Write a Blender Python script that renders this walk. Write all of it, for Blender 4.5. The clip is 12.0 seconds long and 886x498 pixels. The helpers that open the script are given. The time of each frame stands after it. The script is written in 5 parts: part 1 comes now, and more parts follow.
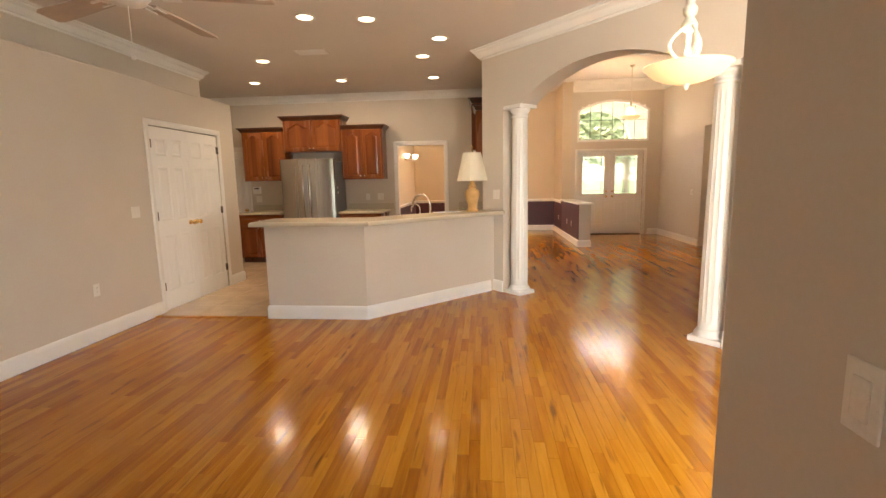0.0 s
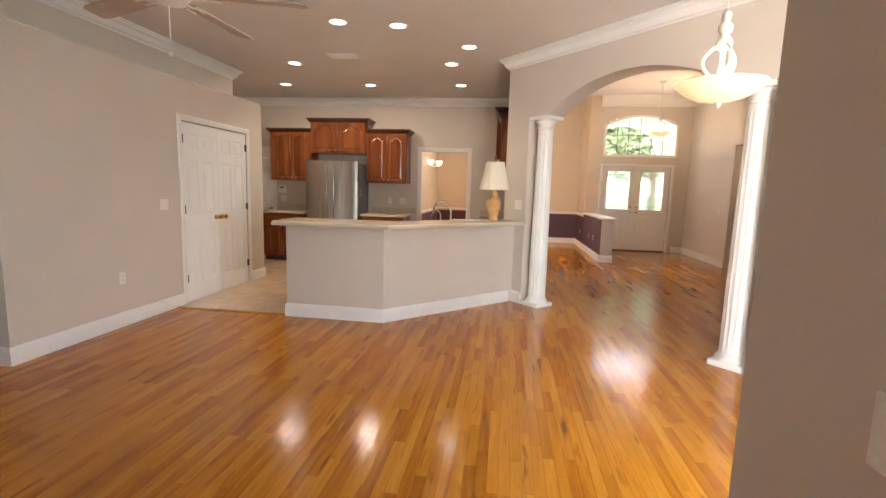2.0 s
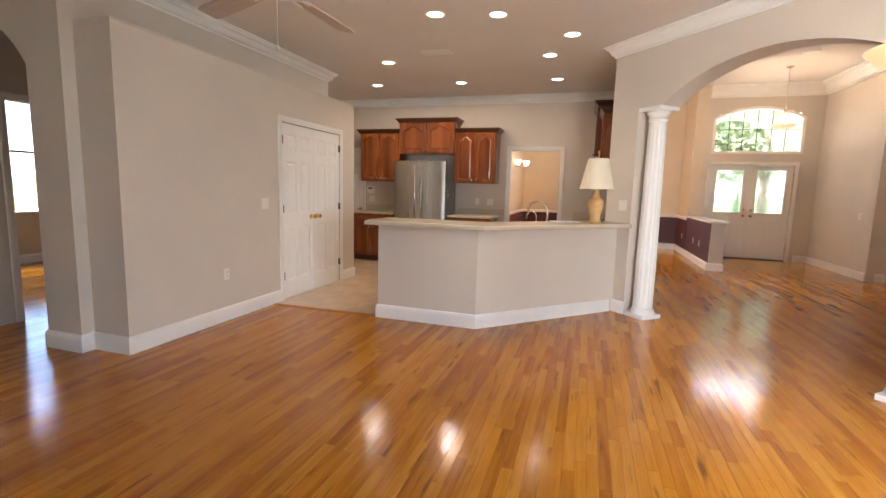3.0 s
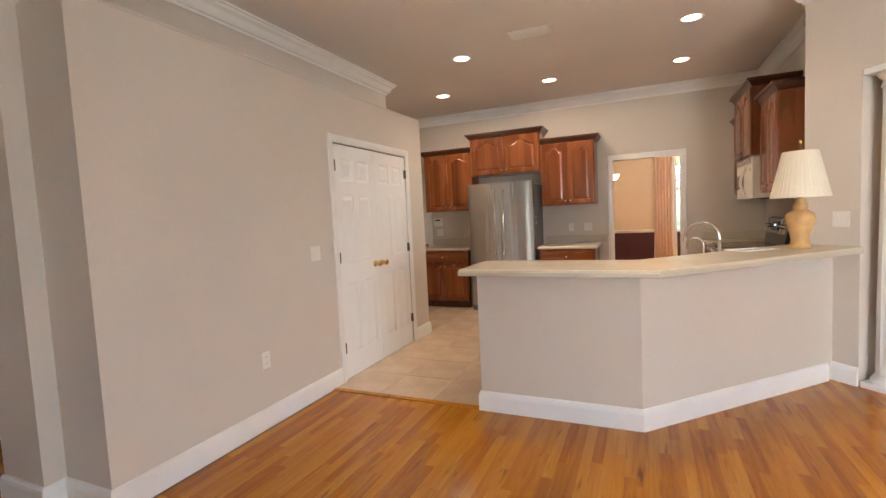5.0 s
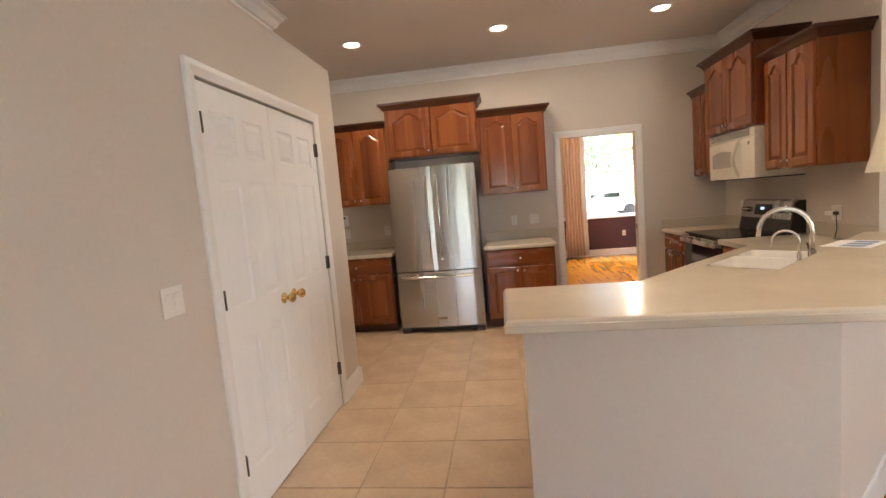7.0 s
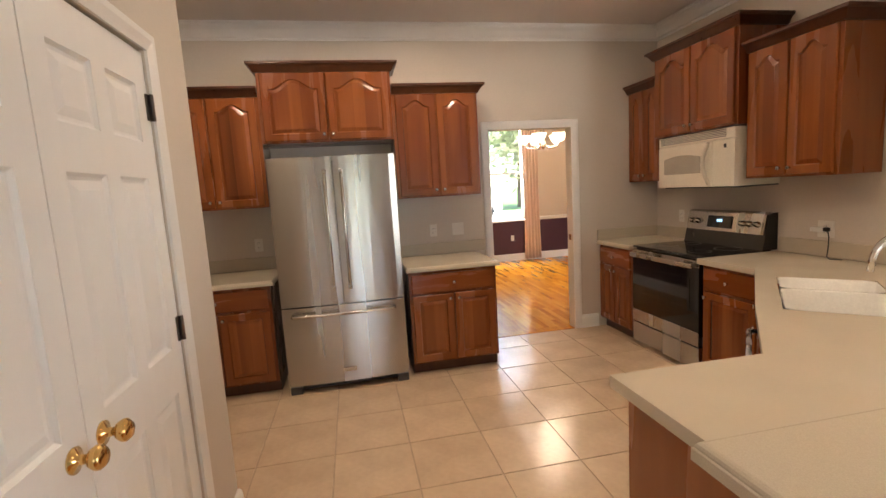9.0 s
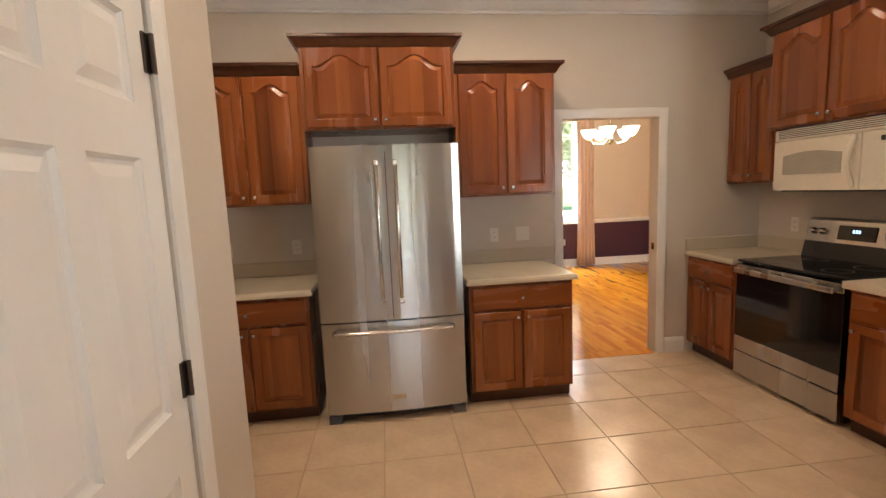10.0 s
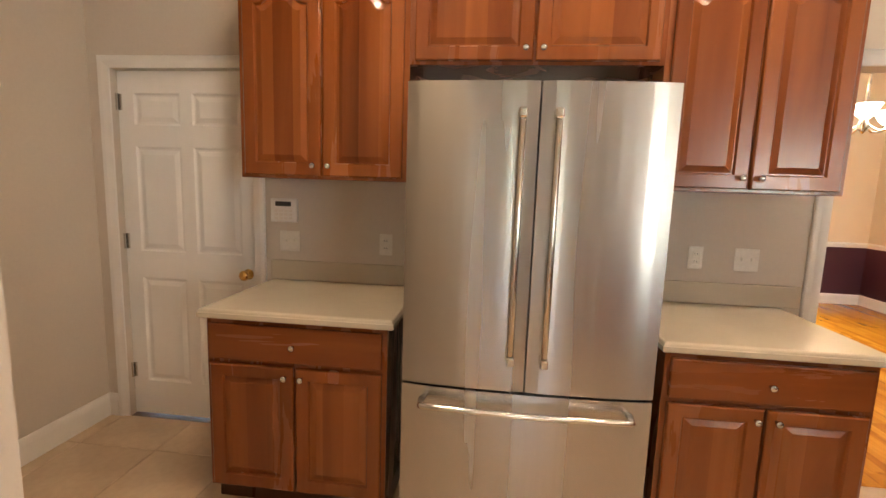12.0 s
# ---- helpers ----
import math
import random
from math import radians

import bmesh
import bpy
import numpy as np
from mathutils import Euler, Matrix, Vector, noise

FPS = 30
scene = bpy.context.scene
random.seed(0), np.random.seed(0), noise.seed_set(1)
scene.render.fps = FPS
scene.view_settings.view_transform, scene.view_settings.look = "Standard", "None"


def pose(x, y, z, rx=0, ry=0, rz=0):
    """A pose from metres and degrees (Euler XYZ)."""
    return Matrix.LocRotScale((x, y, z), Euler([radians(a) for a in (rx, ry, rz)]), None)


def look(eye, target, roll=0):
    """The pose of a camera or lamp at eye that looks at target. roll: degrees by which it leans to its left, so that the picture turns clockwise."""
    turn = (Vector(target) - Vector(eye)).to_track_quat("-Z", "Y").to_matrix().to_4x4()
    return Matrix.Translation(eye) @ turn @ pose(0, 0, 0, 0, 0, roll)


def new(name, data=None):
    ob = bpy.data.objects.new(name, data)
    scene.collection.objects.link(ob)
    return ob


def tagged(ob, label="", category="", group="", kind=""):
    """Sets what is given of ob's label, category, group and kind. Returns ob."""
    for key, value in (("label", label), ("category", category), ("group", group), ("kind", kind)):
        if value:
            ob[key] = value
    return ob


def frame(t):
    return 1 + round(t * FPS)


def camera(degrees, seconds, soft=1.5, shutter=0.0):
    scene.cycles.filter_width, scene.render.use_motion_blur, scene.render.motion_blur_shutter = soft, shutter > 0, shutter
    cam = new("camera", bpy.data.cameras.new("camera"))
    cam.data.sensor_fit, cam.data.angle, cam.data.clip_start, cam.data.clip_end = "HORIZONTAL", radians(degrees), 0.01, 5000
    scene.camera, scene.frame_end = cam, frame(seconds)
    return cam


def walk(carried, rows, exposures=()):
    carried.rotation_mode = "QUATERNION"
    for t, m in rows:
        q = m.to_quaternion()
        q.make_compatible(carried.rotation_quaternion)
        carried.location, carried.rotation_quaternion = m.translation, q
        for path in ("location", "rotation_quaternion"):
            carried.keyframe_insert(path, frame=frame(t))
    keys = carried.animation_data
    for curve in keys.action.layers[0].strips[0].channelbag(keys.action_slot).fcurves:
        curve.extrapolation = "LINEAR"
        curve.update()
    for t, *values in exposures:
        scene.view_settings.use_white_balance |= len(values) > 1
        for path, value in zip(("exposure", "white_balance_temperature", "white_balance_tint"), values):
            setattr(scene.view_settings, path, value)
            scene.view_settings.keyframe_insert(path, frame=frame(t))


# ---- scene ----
cam = camera(87.9, 12.0)
PATH = [
    (0, (0.04, -0.245, 1.398), (-0.139, 1.726, 1.107), -1.1),
    (0.5, (0.056, -0.241, 1.395), (-0.186, 1.723, 1.105), 0.2),
    (1, (0.035, -0.23, 1.399), (-0.219, 1.734, 1.117), 0.7),
    (1.5, (0.019, -0.227, 1.393), (-0.239, 1.739, 1.126), 1.3),
    (2, (0.045, -0.239, 1.399), (-0.217, 1.726, 1.138), 1.7),
    (2.5, (0.005, -0.198, 1.348), (-0.285, 1.763, 1.085), 1.9),
    (3, (-0.181, -0.014, 1.357), (-0.77, 1.88, 1.097), 1.6),
    (5, (-1.14, 1.27, 1.386), (-1.943, 3.097, 1.246), -2.8),
    (5.5, (-1.476, 1.612, 1.425), (-2.251, 3.447, 1.252), -3.5),
    (6, (-1.809, 1.914, 1.44), (-2.519, 3.775, 1.26), -4.5),
    (6.5, (-2.041, 2.276, 1.451), (-2.507, 4.21, 1.245), -5.5),
    (7, (-2.267, 2.617, 1.436), (-2.531, 4.589, 1.232), -4.8),
    (7.5, (-2.472, 2.959, 1.466), (-2.502, 4.946, 1.245), -5.1),
    (9.5, (-2.944, 4.258, 1.524), (-2.545, 6.201, 1.265), -3.1),
    (10, (-3.006, 4.571, 1.521), (-2.766, 6.54, 1.269), -2.4),
    (10.5, (-3.113, 4.932, 1.586), (-3.005, 6.909, 1.303), -0.3),
    (11, (-3.174, 5.25, 1.535), (-3.195, 7.232, 1.263), 0.3),
    (11.5, (-3.132, 5.589, 1.525), (-3.331, 7.559, 1.244), -0.3),
    (12, (-3.122, 5.858, 1.451), (-3.347, 7.827, 1.182), 1.9),
]
EXPOSURES = [
    (0.0, 3.05, 7700, 13), (1.5, 3.08, 6800, 13), (2.5, 3.12, 6350, 13), (5.0, 3.26, 6300, 13),
    (7.5, 3.08, 6450, 13), (9.5, 3.05, 6700, 13), (11.0, 3.2, 6900, 13), (12.0, 3.48, 7100, 13),
]
walk(cam, [(t, look(eye, target, roll)) for t, eye, target, roll in PATH], EXPOSURES)

# ---- world, sun and large lights ----
world = bpy.data.worlds.new("sky")
scene.world = world
world.use_nodes = True
wn, wl = world.node_tree.nodes, world.node_tree.links
sky = wn.new("ShaderNodeTexSky")
sky.sky_type, sky.sun_disc = "NISHITA", False
sky.sun_elevation, sky.sun_rotation = radians(70.3), radians(197.1)
wn["Background"].inputs["Strength"].default_value = 0.15
wl.new(sky.outputs["Color"], wn["Background"].inputs["Color"])


def lamp(name, kind, energy, m, colour=(1, 1, 1), size=0.1, size_y=None, spread=180):
    data = bpy.data.lights.new(name, kind)
    data.energy, data.color = energy * (1 if kind == "SUN" else 0.4), colour
    if kind == "AREA":
        data.size, data.spread = size, radians(spread)
        if size_y:
            data.shape, data.size_y = "RECTANGLE", size_y
        else:
            data.shape = "DISK"
    elif kind == "POINT":
        data.shadow_soft_size = size
    ob = new(name, data)
    ob.matrix_world = m
    return ob


sun = lamp("sun", "SUN", 4.5, look((-4, -13, 38), (0, 0, 0)), (1.0, 0.95, 0.88))
sun.data.angle = radians(0.5)
DAY = (0.86, 0.94, 1.0)
WARM = (1.0, 0.8, 0.58)
# fill lamps in two guessed, unseen openings beside and behind the start
lamp("fill_nook_window", "AREA", 36, look((2.44, 0.0, 1.25), (-2, 0.6, 1.1)), DAY, 3.4, 1.9)
lamp("fill_nook_door", "AREA", 96, look((1.45, -3.46, 1.1), (1.0, 3, 1.1)), DAY, 1.6, 2.0)
# fill lamp in an added, unseen window; brightens what the refrigerator reflects
lamp("fill_living_window", "AREA", 5, look((-2.1, -3.46, 1.2), (-2.1, 3, 1.1)), DAY, 1.1, 1.9)
# added lamps outside, hidden above the glass, that boost the sky's light indoors
lamp("daylight_fill_porch", "AREA", 55, look((3.2, 13.1, 4.0), (3.2, 9.0, 0.6)), DAY, 2.6, 0.9)
lamp("daylight_fill_dining", "AREA", 170, look((0.0, 13.7, 3.5), (0, 10.6, 0.3)), DAY, 1.6, 1.0)
lamp("daylight_fill_side_room", "AREA", 60, look((-9.8, 4.8, 3.3), (-6.5, 4.2, 0.3)), DAY, 1.6, 1.0)

# ---- materials ----


def mat(name, colour, rough=0.5, metal=0.0, vary=0.06, scale=6.0, fine=0.04, fine_scale=90.0, bump=0.03, bump_scale=180.0, spec=0.5, gloss_vary=0.06, stretch=(1, 1, 1), random_tone=0.0, coat=0.0):
    """A surface with colour and gloss that vary at two scales, and a fine relief."""
    m = bpy.data.materials.new(name)
    m.use_nodes = True
    n, l = m.node_tree.nodes, m.node_tree.links
    b = n["Principled BSDF"]
    tc = n.new("ShaderNodeTexCoord")
    mp = n.new("ShaderNodeMapping")
    mp.inputs["Scale"].default_value = stretch
    l.new(tc.outputs["Object"], mp.inputs["Vector"])
    big, small = n.new("ShaderNodeTexNoise"), n.new("ShaderNodeTexNoise")
    big.inputs["Scale"].default_value, big.inputs["Detail"].default_value = scale, 4
    small.inputs["Scale"].default_value, small.inputs["Detail"].default_value = fine_scale, 3
    for t in (big, small):
        l.new(mp.outputs["Vector"], t.inputs["Vector"])
    total = None
    for t, amount in ((big, vary), (small, fine)):
        r = n.new("ShaderNodeMapRange")
        r.inputs["From Min"].default_value, r.inputs["From Max"].default_value = 0.3, 0.7
        r.inputs["To Min"].default_value, r.inputs["To Max"].default_value = 1 - amount, 1 + amount
        l.new(t.outputs["Fac"], r.inputs["Value"])
        if total is None:
            total = r.outputs["Result"]
        else:
            k = n.new("ShaderNodeMath")
            k.operation = "MULTIPLY"
            l.new(total, k.inputs[0])
            l.new(r.outputs["Result"], k.inputs[1])
            total = k.outputs["Value"]
    if random_tone:
        info, r, k = n.new("ShaderNodeObjectInfo"), n.new("ShaderNodeMapRange"), n.new("ShaderNodeMath")
        r.inputs["To Min"].default_value, r.inputs["To Max"].default_value = 1 - random_tone, 1 + random_tone
        k.operation = "MULTIPLY"
        l.new(info.outputs["Random"], r.inputs["Value"])
        l.new(total, k.inputs[0])
        l.new(r.outputs["Result"], k.inputs[1])
        total = k.outputs["Value"]
    mul = n.new("ShaderNodeVectorMath")
    mul.operation = "SCALE"
    mul.inputs[0].default_value = colour
    l.new(total, mul.inputs["Scale"])
    l.new(mul.outputs["Vector"], b.inputs["Base Color"])
    rr = n.new("ShaderNodeMapRange")
    rr.inputs["To Min"].default_value, rr.inputs["To Max"].default_value = max(0.02, rough - gloss_vary), min(1, rough + gloss_vary)
    l.new(big.outputs["Fac"], rr.inputs["Value"])
    l.new(rr.outputs["Result"], b.inputs["Roughness"])
    b.inputs["Metallic"].default_value = metal
    b.inputs["Specular IOR Level"].default_value = spec
    b.inputs["Coat Weight"].default_value = coat
    if bump:
        bn, bp = n.new("ShaderNodeTexNoise"), n.new("ShaderNodeBump")
        bn.inputs["Scale"].default_value = bump_scale
        l.new(mp.outputs["Vector"], bn.inputs["Vector"])
        bp.inputs["Strength"].default_value, bp.inputs["Distance"].default_value = bump, 0.01
        l.new(bn.outputs["Fac"], bp.inputs["Height"])
        l.new(bp.outputs["Normal"], b.inputs["Normal"])
    return m


def wood(name, stops, rough, grain=(14, 14, 0.9), tone=0.5, bump=0.04, streak=0.5, coat=0.0, fine=0.3, strips=0.0, flecks=0.0):
    """Wood whose grain runs along the object's z axis; each piece takes its own tone and its own cut of the grain."""
    m = bpy.data.materials.new(name)
    m.use_nodes = True
    n, l = m.node_tree.nodes, m.node_tree.links
    b = n["Principled BSDF"]
    tc, info, geo = n.new("ShaderNodeTexCoord"), n.new("ShaderNodeObjectInfo"), n.new("ShaderNodeNewGeometry")
    add, frac = n.new("ShaderNodeMath"), n.new("ShaderNodeMath")
    add.operation, frac.operation = "ADD", "FRACT"
    l.new(info.outputs["Random"], add.inputs[0])
    l.new(geo.outputs["Random Per Island"], add.inputs[1])
    l.new(add.outputs["Value"], frac.inputs[0])
    off = n.new("ShaderNodeVectorMath")
    off.operation = "MULTIPLY_ADD"
    off.inputs[1].default_value = (7, 5, 11)
    comb = n.new("ShaderNodeCombineXYZ")
    for i in range(3):
        l.new(frac.outputs["Value"], comb.inputs[i])
    l.new(comb.outputs["Vector"], off.inputs[0])
    l.new(tc.outputs["Object"], off.inputs[2])
    mp = n.new("ShaderNodeMapping")
    mp.inputs["Scale"].default_value = grain
    l.new(off.outputs["Vector"], mp.inputs["Vector"])
    a, c = n.new("ShaderNodeTexNoise"), n.new("ShaderNodeTexNoise")
    a.inputs["Scale"].default_value, a.inputs["Detail"].default_value, a.inputs["Distortion"].default_value = 1.0, 5, 0.9
    c.inputs["Scale"].default_value, c.inputs["Detail"].default_value = 7.0, 4
    for t in (a, c):
        l.new(mp.outputs["Vector"], t.inputs["Vector"])
    mix = n.new("ShaderNodeMath")
    mix.operation = "MULTIPLY_ADD"
    mix.inputs[1].default_value = fine
    l.new(c.outputs["Fac"], mix.inputs[0])
    l.new(a.outputs["Fac"], mix.inputs[2])
    st = n.new("ShaderNodeMath")
    st.operation = "MULTIPLY_ADD"
    st.inputs[1].default_value, st.inputs[2].default_value = streak * 1.6, -streak * 1.04
    l.new(mix.outputs["Value"], st.inputs[0])
    tn = n.new("ShaderNodeMath")
    tn.operation = "MULTIPLY_ADD"
    tn.inputs[1].default_value = tone
    l.new(frac.outputs["Value"], tn.inputs[0])
    l.new(st.outputs["Value"], tn.inputs[2])
    ce = n.new("ShaderNodeMath")
    ce.operation = "ADD"
    ce.inputs[1].default_value = 0.5 - tone / 2
    l.new(tn.outputs["Value"], ce.inputs[0])
    level = ce.outputs["Value"]
    if strips:
        sep, div, flo, wn_, sh = n.new("ShaderNodeSeparateXYZ"), n.new("ShaderNodeMath"), n.new("ShaderNodeMath"), n.new("ShaderNodeTexWhiteNoise"), n.new("ShaderNodeMath")
        div.operation, flo.operation, sh.operation = "MULTIPLY_ADD", "FLOOR", "MULTIPLY_ADD"
        wn_.noise_dimensions = "1D"
        div.inputs[1].default_value, sh.inputs[1].default_value = 11.0, strips
        rs = n.new("ShaderNodeMath")
        rs.operation = "MULTIPLY"
        rs.inputs[1].default_value = 57.0
        l.new(frac.outputs["Value"], rs.inputs[0])
        l.new(tc.outputs["Object"], sep.inputs["Vector"])
        l.new(sep.outputs["X"], div.inputs[0])
        l.new(rs.outputs["Value"], div.inputs[2])
        l.new(div.outputs["Value"], flo.inputs[0])
        l.new(flo.outputs["Value"], wn_.inputs["W"])
        l.new(wn_.outputs["Value"], sh.inputs[0])
        l.new(level, sh.inputs[2])
        lift = n.new("ShaderNodeMath")
        lift.operation = "ADD"
        lift.inputs[1].default_value = -strips * 0.4
        l.new(sh.outputs["Value"], lift.inputs[0])
        level = lift.outputs["Value"]
    ramp = n.new("ShaderNodeValToRGB")
    while len(ramp.color_ramp.elements) < len(stops):
        ramp.color_ramp.elements.new(0.5)
    for e, (p, col) in zip(ramp.color_ramp.elements, stops):
        e.position, e.color = p, (*col, 1)
    l.new(level, ramp.inputs["Fac"])
    colour = ramp.outputs["Color"]
    if flecks:  # short dark mineral streaks and knots along the grain
        fm, fn, fr_, fx = n.new("ShaderNodeMapping"), n.new("ShaderNodeTexNoise"), n.new("ShaderNodeMapRange"), n.new("ShaderNodeMix")
        fm.inputs["Scale"].default_value = (grain[0] * 0.9, grain[1] * 1.6, grain[2] * 0.9)
        fn.inputs["Scale"].default_value, fn.inputs["Detail"].default_value = 1.0, 2
        fr_.inputs["From Min"].default_value, fr_.inputs["From Max"].default_value = 0.63, 0.76
        fr_.inputs["To Max"].default_value = flecks
        fx.data_type, fx.blend_type = "RGBA", "MIX"
        for sock in fx.inputs:
            if sock.identifier == "B_Color":
                sock.default_value = (0.09, 0.026, 0.006, 1)
            elif sock.identifier == "A_Color":
                l.new(colour, sock)
            elif sock.identifier == "Factor_Float":
                l.new(fr_.outputs["Result"], sock)
        l.new(off.outputs["Vector"], fm.inputs["Vector"])
        l.new(fm.outputs["Vector"], fn.inputs["Vector"])
        l.new(fn.outputs["Fac"], fr_.inputs["Value"])
        colour = next(o for o in fx.outputs if o.identifier == "Result_Color")
    l.new(colour, b.inputs["Base Color"])
    r = n.new("ShaderNodeMapRange")
    r.inputs["To Min"].default_value, r.inputs["To Max"].default_value = rough * 0.75, rough * 1.3
    l.new(a.outputs["Fac"], r.inputs["Value"])
    l.new(r.outputs["Result"], b.inputs["Roughness"])
    b.inputs["Coat Weight"].default_value = coat
    b.inputs["Coat Roughness"].default_value = rough * 0.5
    bp = n.new("ShaderNodeBump")
    bp.inputs["Strength"].default_value, bp.inputs["Distance"].default_value = bump, 0.004
    l.new(c.outputs["Fac"], bp.inputs["Height"])
    l.new(bp.outputs["Normal"], b.inputs["Normal"])
    return m


def glow(name, colour, strength):
    m = bpy.data.materials.new(name)
    m.use_nodes = True
    b = m.node_tree.nodes["Principled BSDF"]
    b.inputs["Base Color"].default_value = (*colour, 1)
    b.inputs["Emission Color"].default_value = (*colour, 1)
    b.inputs["Emission Strength"].default_value = strength
    b.inputs["Roughness"].default_value = 0.4
    return m


def glass(name, colour=(1, 1, 1), rough=0.0, ripple=0.0, scale=30):
    m = bpy.data.materials.new(name)
    m.use_nodes = True
    n, l = m.node_tree.nodes, m.node_tree.links
    b = n["Principled BSDF"]
    b.inputs["Base Color"].default_value = (*colour, 1)
    b.inputs["Transmission Weight"].default_value = 1.0
    b.inputs["Roughness"].default_value, b.inputs["IOR"].default_value = rough, 1.45
    if ripple:
        t, bp = n.new("ShaderNodeTexNoise"), n.new("ShaderNodeBump")
        t.inputs["Scale"].default_value = scale
        bp.inputs["Strength"].default_value = ripple
        l.new(t.outputs["Fac"], bp.inputs["Height"])
        l.new(bp.outputs["Normal"], b.inputs["Normal"])
    return m


WALL = mat("wall_paint", (0.635, 0.565, 0.492), 0.62, vary=0.03, scale=1.3, fine=0.015, fine_scale=60, bump=0.05, bump_scale=260, spec=0.35)
MAROON = mat("maroon_paint", (0.075, 0.018, 0.03), 0.5, vary=0.08, scale=2, bump=0.05, bump_scale=220)
CREAM = mat("cream_paint", (0.66, 0.55, 0.42), 0.6, vary=0.03, scale=1.5, bump=0.04)
CEIL = mat("ceiling_paint", (0.74, 0.69, 0.65), 0.85, vary=0.03, scale=1.0, fine=0.03, fine_scale=140, bump=0.12, bump_scale=120, spec=0.2)
WHITE = mat("white_trim_paint", (0.82, 0.80, 0.77), 0.32, vary=0.03, scale=3, fine=0.01, bump=0.015, bump_scale=90)
DOORW = mat("white_door_paint", (0.86, 0.85, 0.83), 0.36, vary=0.012, scale=3, fine=0.012, bump=0.02, bump_scale=120, stretch=(6, 6, 1))
COUNTER = mat("solid_surface_counter", (0.58, 0.51, 0.40), 0.22, vary=0.03, scale=4, fine=0.06, fine_scale=420, bump=0.0, gloss_vary=0.04)
SINKW = mat("white_sink", (0.82, 0.81, 0.77), 0.14, vary=0.02, bump=0)
STEEL = mat("brushed_steel", (0.52, 0.515, 0.51), 0.27, 1.0, vary=0.04, scale=3, fine=0.02, fine_scale=60, bump=0.3, bump_scale=7, stretch=(1, 1, 0.04), gloss_vary=0.03)
steel_tangent = STEEL.node_tree.nodes.new("ShaderNodeTangent")  # brushed sideways: reflections smear up and down
steel_tangent.direction_type, steel_tangent.axis = "RADIAL", "Z"
STEEL.node_tree.links.new(steel_tangent.outputs["Tangent"], STEEL.node_tree.nodes["Principled BSDF"].inputs["Tangent"])
STEEL.node_tree.nodes["Principled BSDF"].inputs["Anisotropic"].default_value = 0.7
STEEL.node_tree.nodes["Principled BSDF"].inputs["Anisotropic Rotation"].default_value = 0.25
CHROME = mat("polished_chrome", (0.75, 0.75, 0.74), 0.1, 1.0, vary=0.02, bump=0)
NICKEL = mat("satin_nickel", (0.66, 0.64, 0.6), 0.2, 1.0, vary=0.03, bump=0)
BRASS = mat("polished_brass", (0.78, 0.52, 0.2), 0.16, 1.0, vary=0.05, bump=0)
BRONZE = mat("dark_hinge_metal", (0.12, 0.1, 0.085), 0.4, 0.9, vary=0.1, bump=0.02)
BLACKG = mat("black_glass", (0.008, 0.008, 0.009), 0.06, vary=0.1, bump=0, gloss_vary=0.02)
BLACK = mat("black_enamel", (0.014, 0.014, 0.015), 0.3, vary=0.1, bump=0.02)
GREYP = mat("grey_plastic", (0.07, 0.07, 0.075), 0.5, vary=0.08, bump=0.04)
FSIDE = mat("grey_fridge_side", (0.13, 0.13, 0.135), 0.42, vary=0.05, bump=0.1, bump_scale=400)
BISQUE = mat("bisque_plastic", (0.76, 0.71, 0.61), 0.3, vary=0.02, bump=0.01)
PLATE = mat("almond_wall_plate", (0.78, 0.74, 0.68), 0.35, vary=0.02, bump=0)
GROUT = mat("tile_grout", (0.41, 0.31, 0.22), 0.85, vary=0.15, scale=12, bump=0.1)
TILE = mat("beige_porcelain_tile", (0.57, 0.43, 0.30), 0.21, vary=0.09, scale=4, fine=0.03, fine_scale=30, bump=0.02, bump_scale=10, gloss_vary=0.08, random_tone=0.05)
CERAMIC = mat("honey_glazed_ceramic", (0.62, 0.38, 0.16), 0.12, vary=0.12, scale=14, bump=0.02, bump_scale=30)
SHADE = mat("cream_lamp_shade", (0.78, 0.72, 0.58), 0.8, vary=0.03, scale=5, fine=0.05, fine_scale=200, bump=0.08, bump_scale=400)
WHITEWASH = mat("whitewashed_iron", (0.68, 0.64, 0.55), 0.5, vary=0.2, scale=25, bump=0.1, bump_scale=60)
CURTAIN = mat("tan_drape_fabric", (0.68, 0.5, 0.38), 0.75, vary=0.1, scale=5, fine=0.08, fine_scale=300, bump=0.1, bump_scale=500, stretch=(3, 3, 0.3))
SHEER = mat("white_sheer", (0.8, 0.8, 0.8), 0.8, vary=0.04, bump=0.05)
PAPER = mat("printed_paper", (0.75, 0.75, 0.74), 0.6, vary=0.04, bump=0)
INK = mat("blue_print", (0.15, 0.25, 0.4), 0.6, bump=0)
FANW = mat("pale_fan_blade", (0.55, 0.45, 0.38), 0.5, vary=0.08, scale=4, bump=0.03, stretch=(1, 8, 1))
CABS = [(0.0, (0.07, 0.016, 0.004)), (0.28, (0.17, 0.042, 0.0105)), (0.55, (0.265, 0.077, 0.019)), (0.8, (0.36, 0.125, 0.034)), (1.0, (0.46, 0.2, 0.068))]
CAB = wood("cherry_stained_hickory", CABS, 0.26, (5, 5, 0.5), fine=0.1, tone=0.22, streak=0.42, coat=0.25)
CABP = wood("cherry_stained_hickory_panel", CABS, 0.24, (5, 5, 0.5), fine=0.1, tone=0.2, streak=0.45, coat=0.25, strips=0.28)
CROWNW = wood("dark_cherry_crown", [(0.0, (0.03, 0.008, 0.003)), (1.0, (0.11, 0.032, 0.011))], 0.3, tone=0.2)
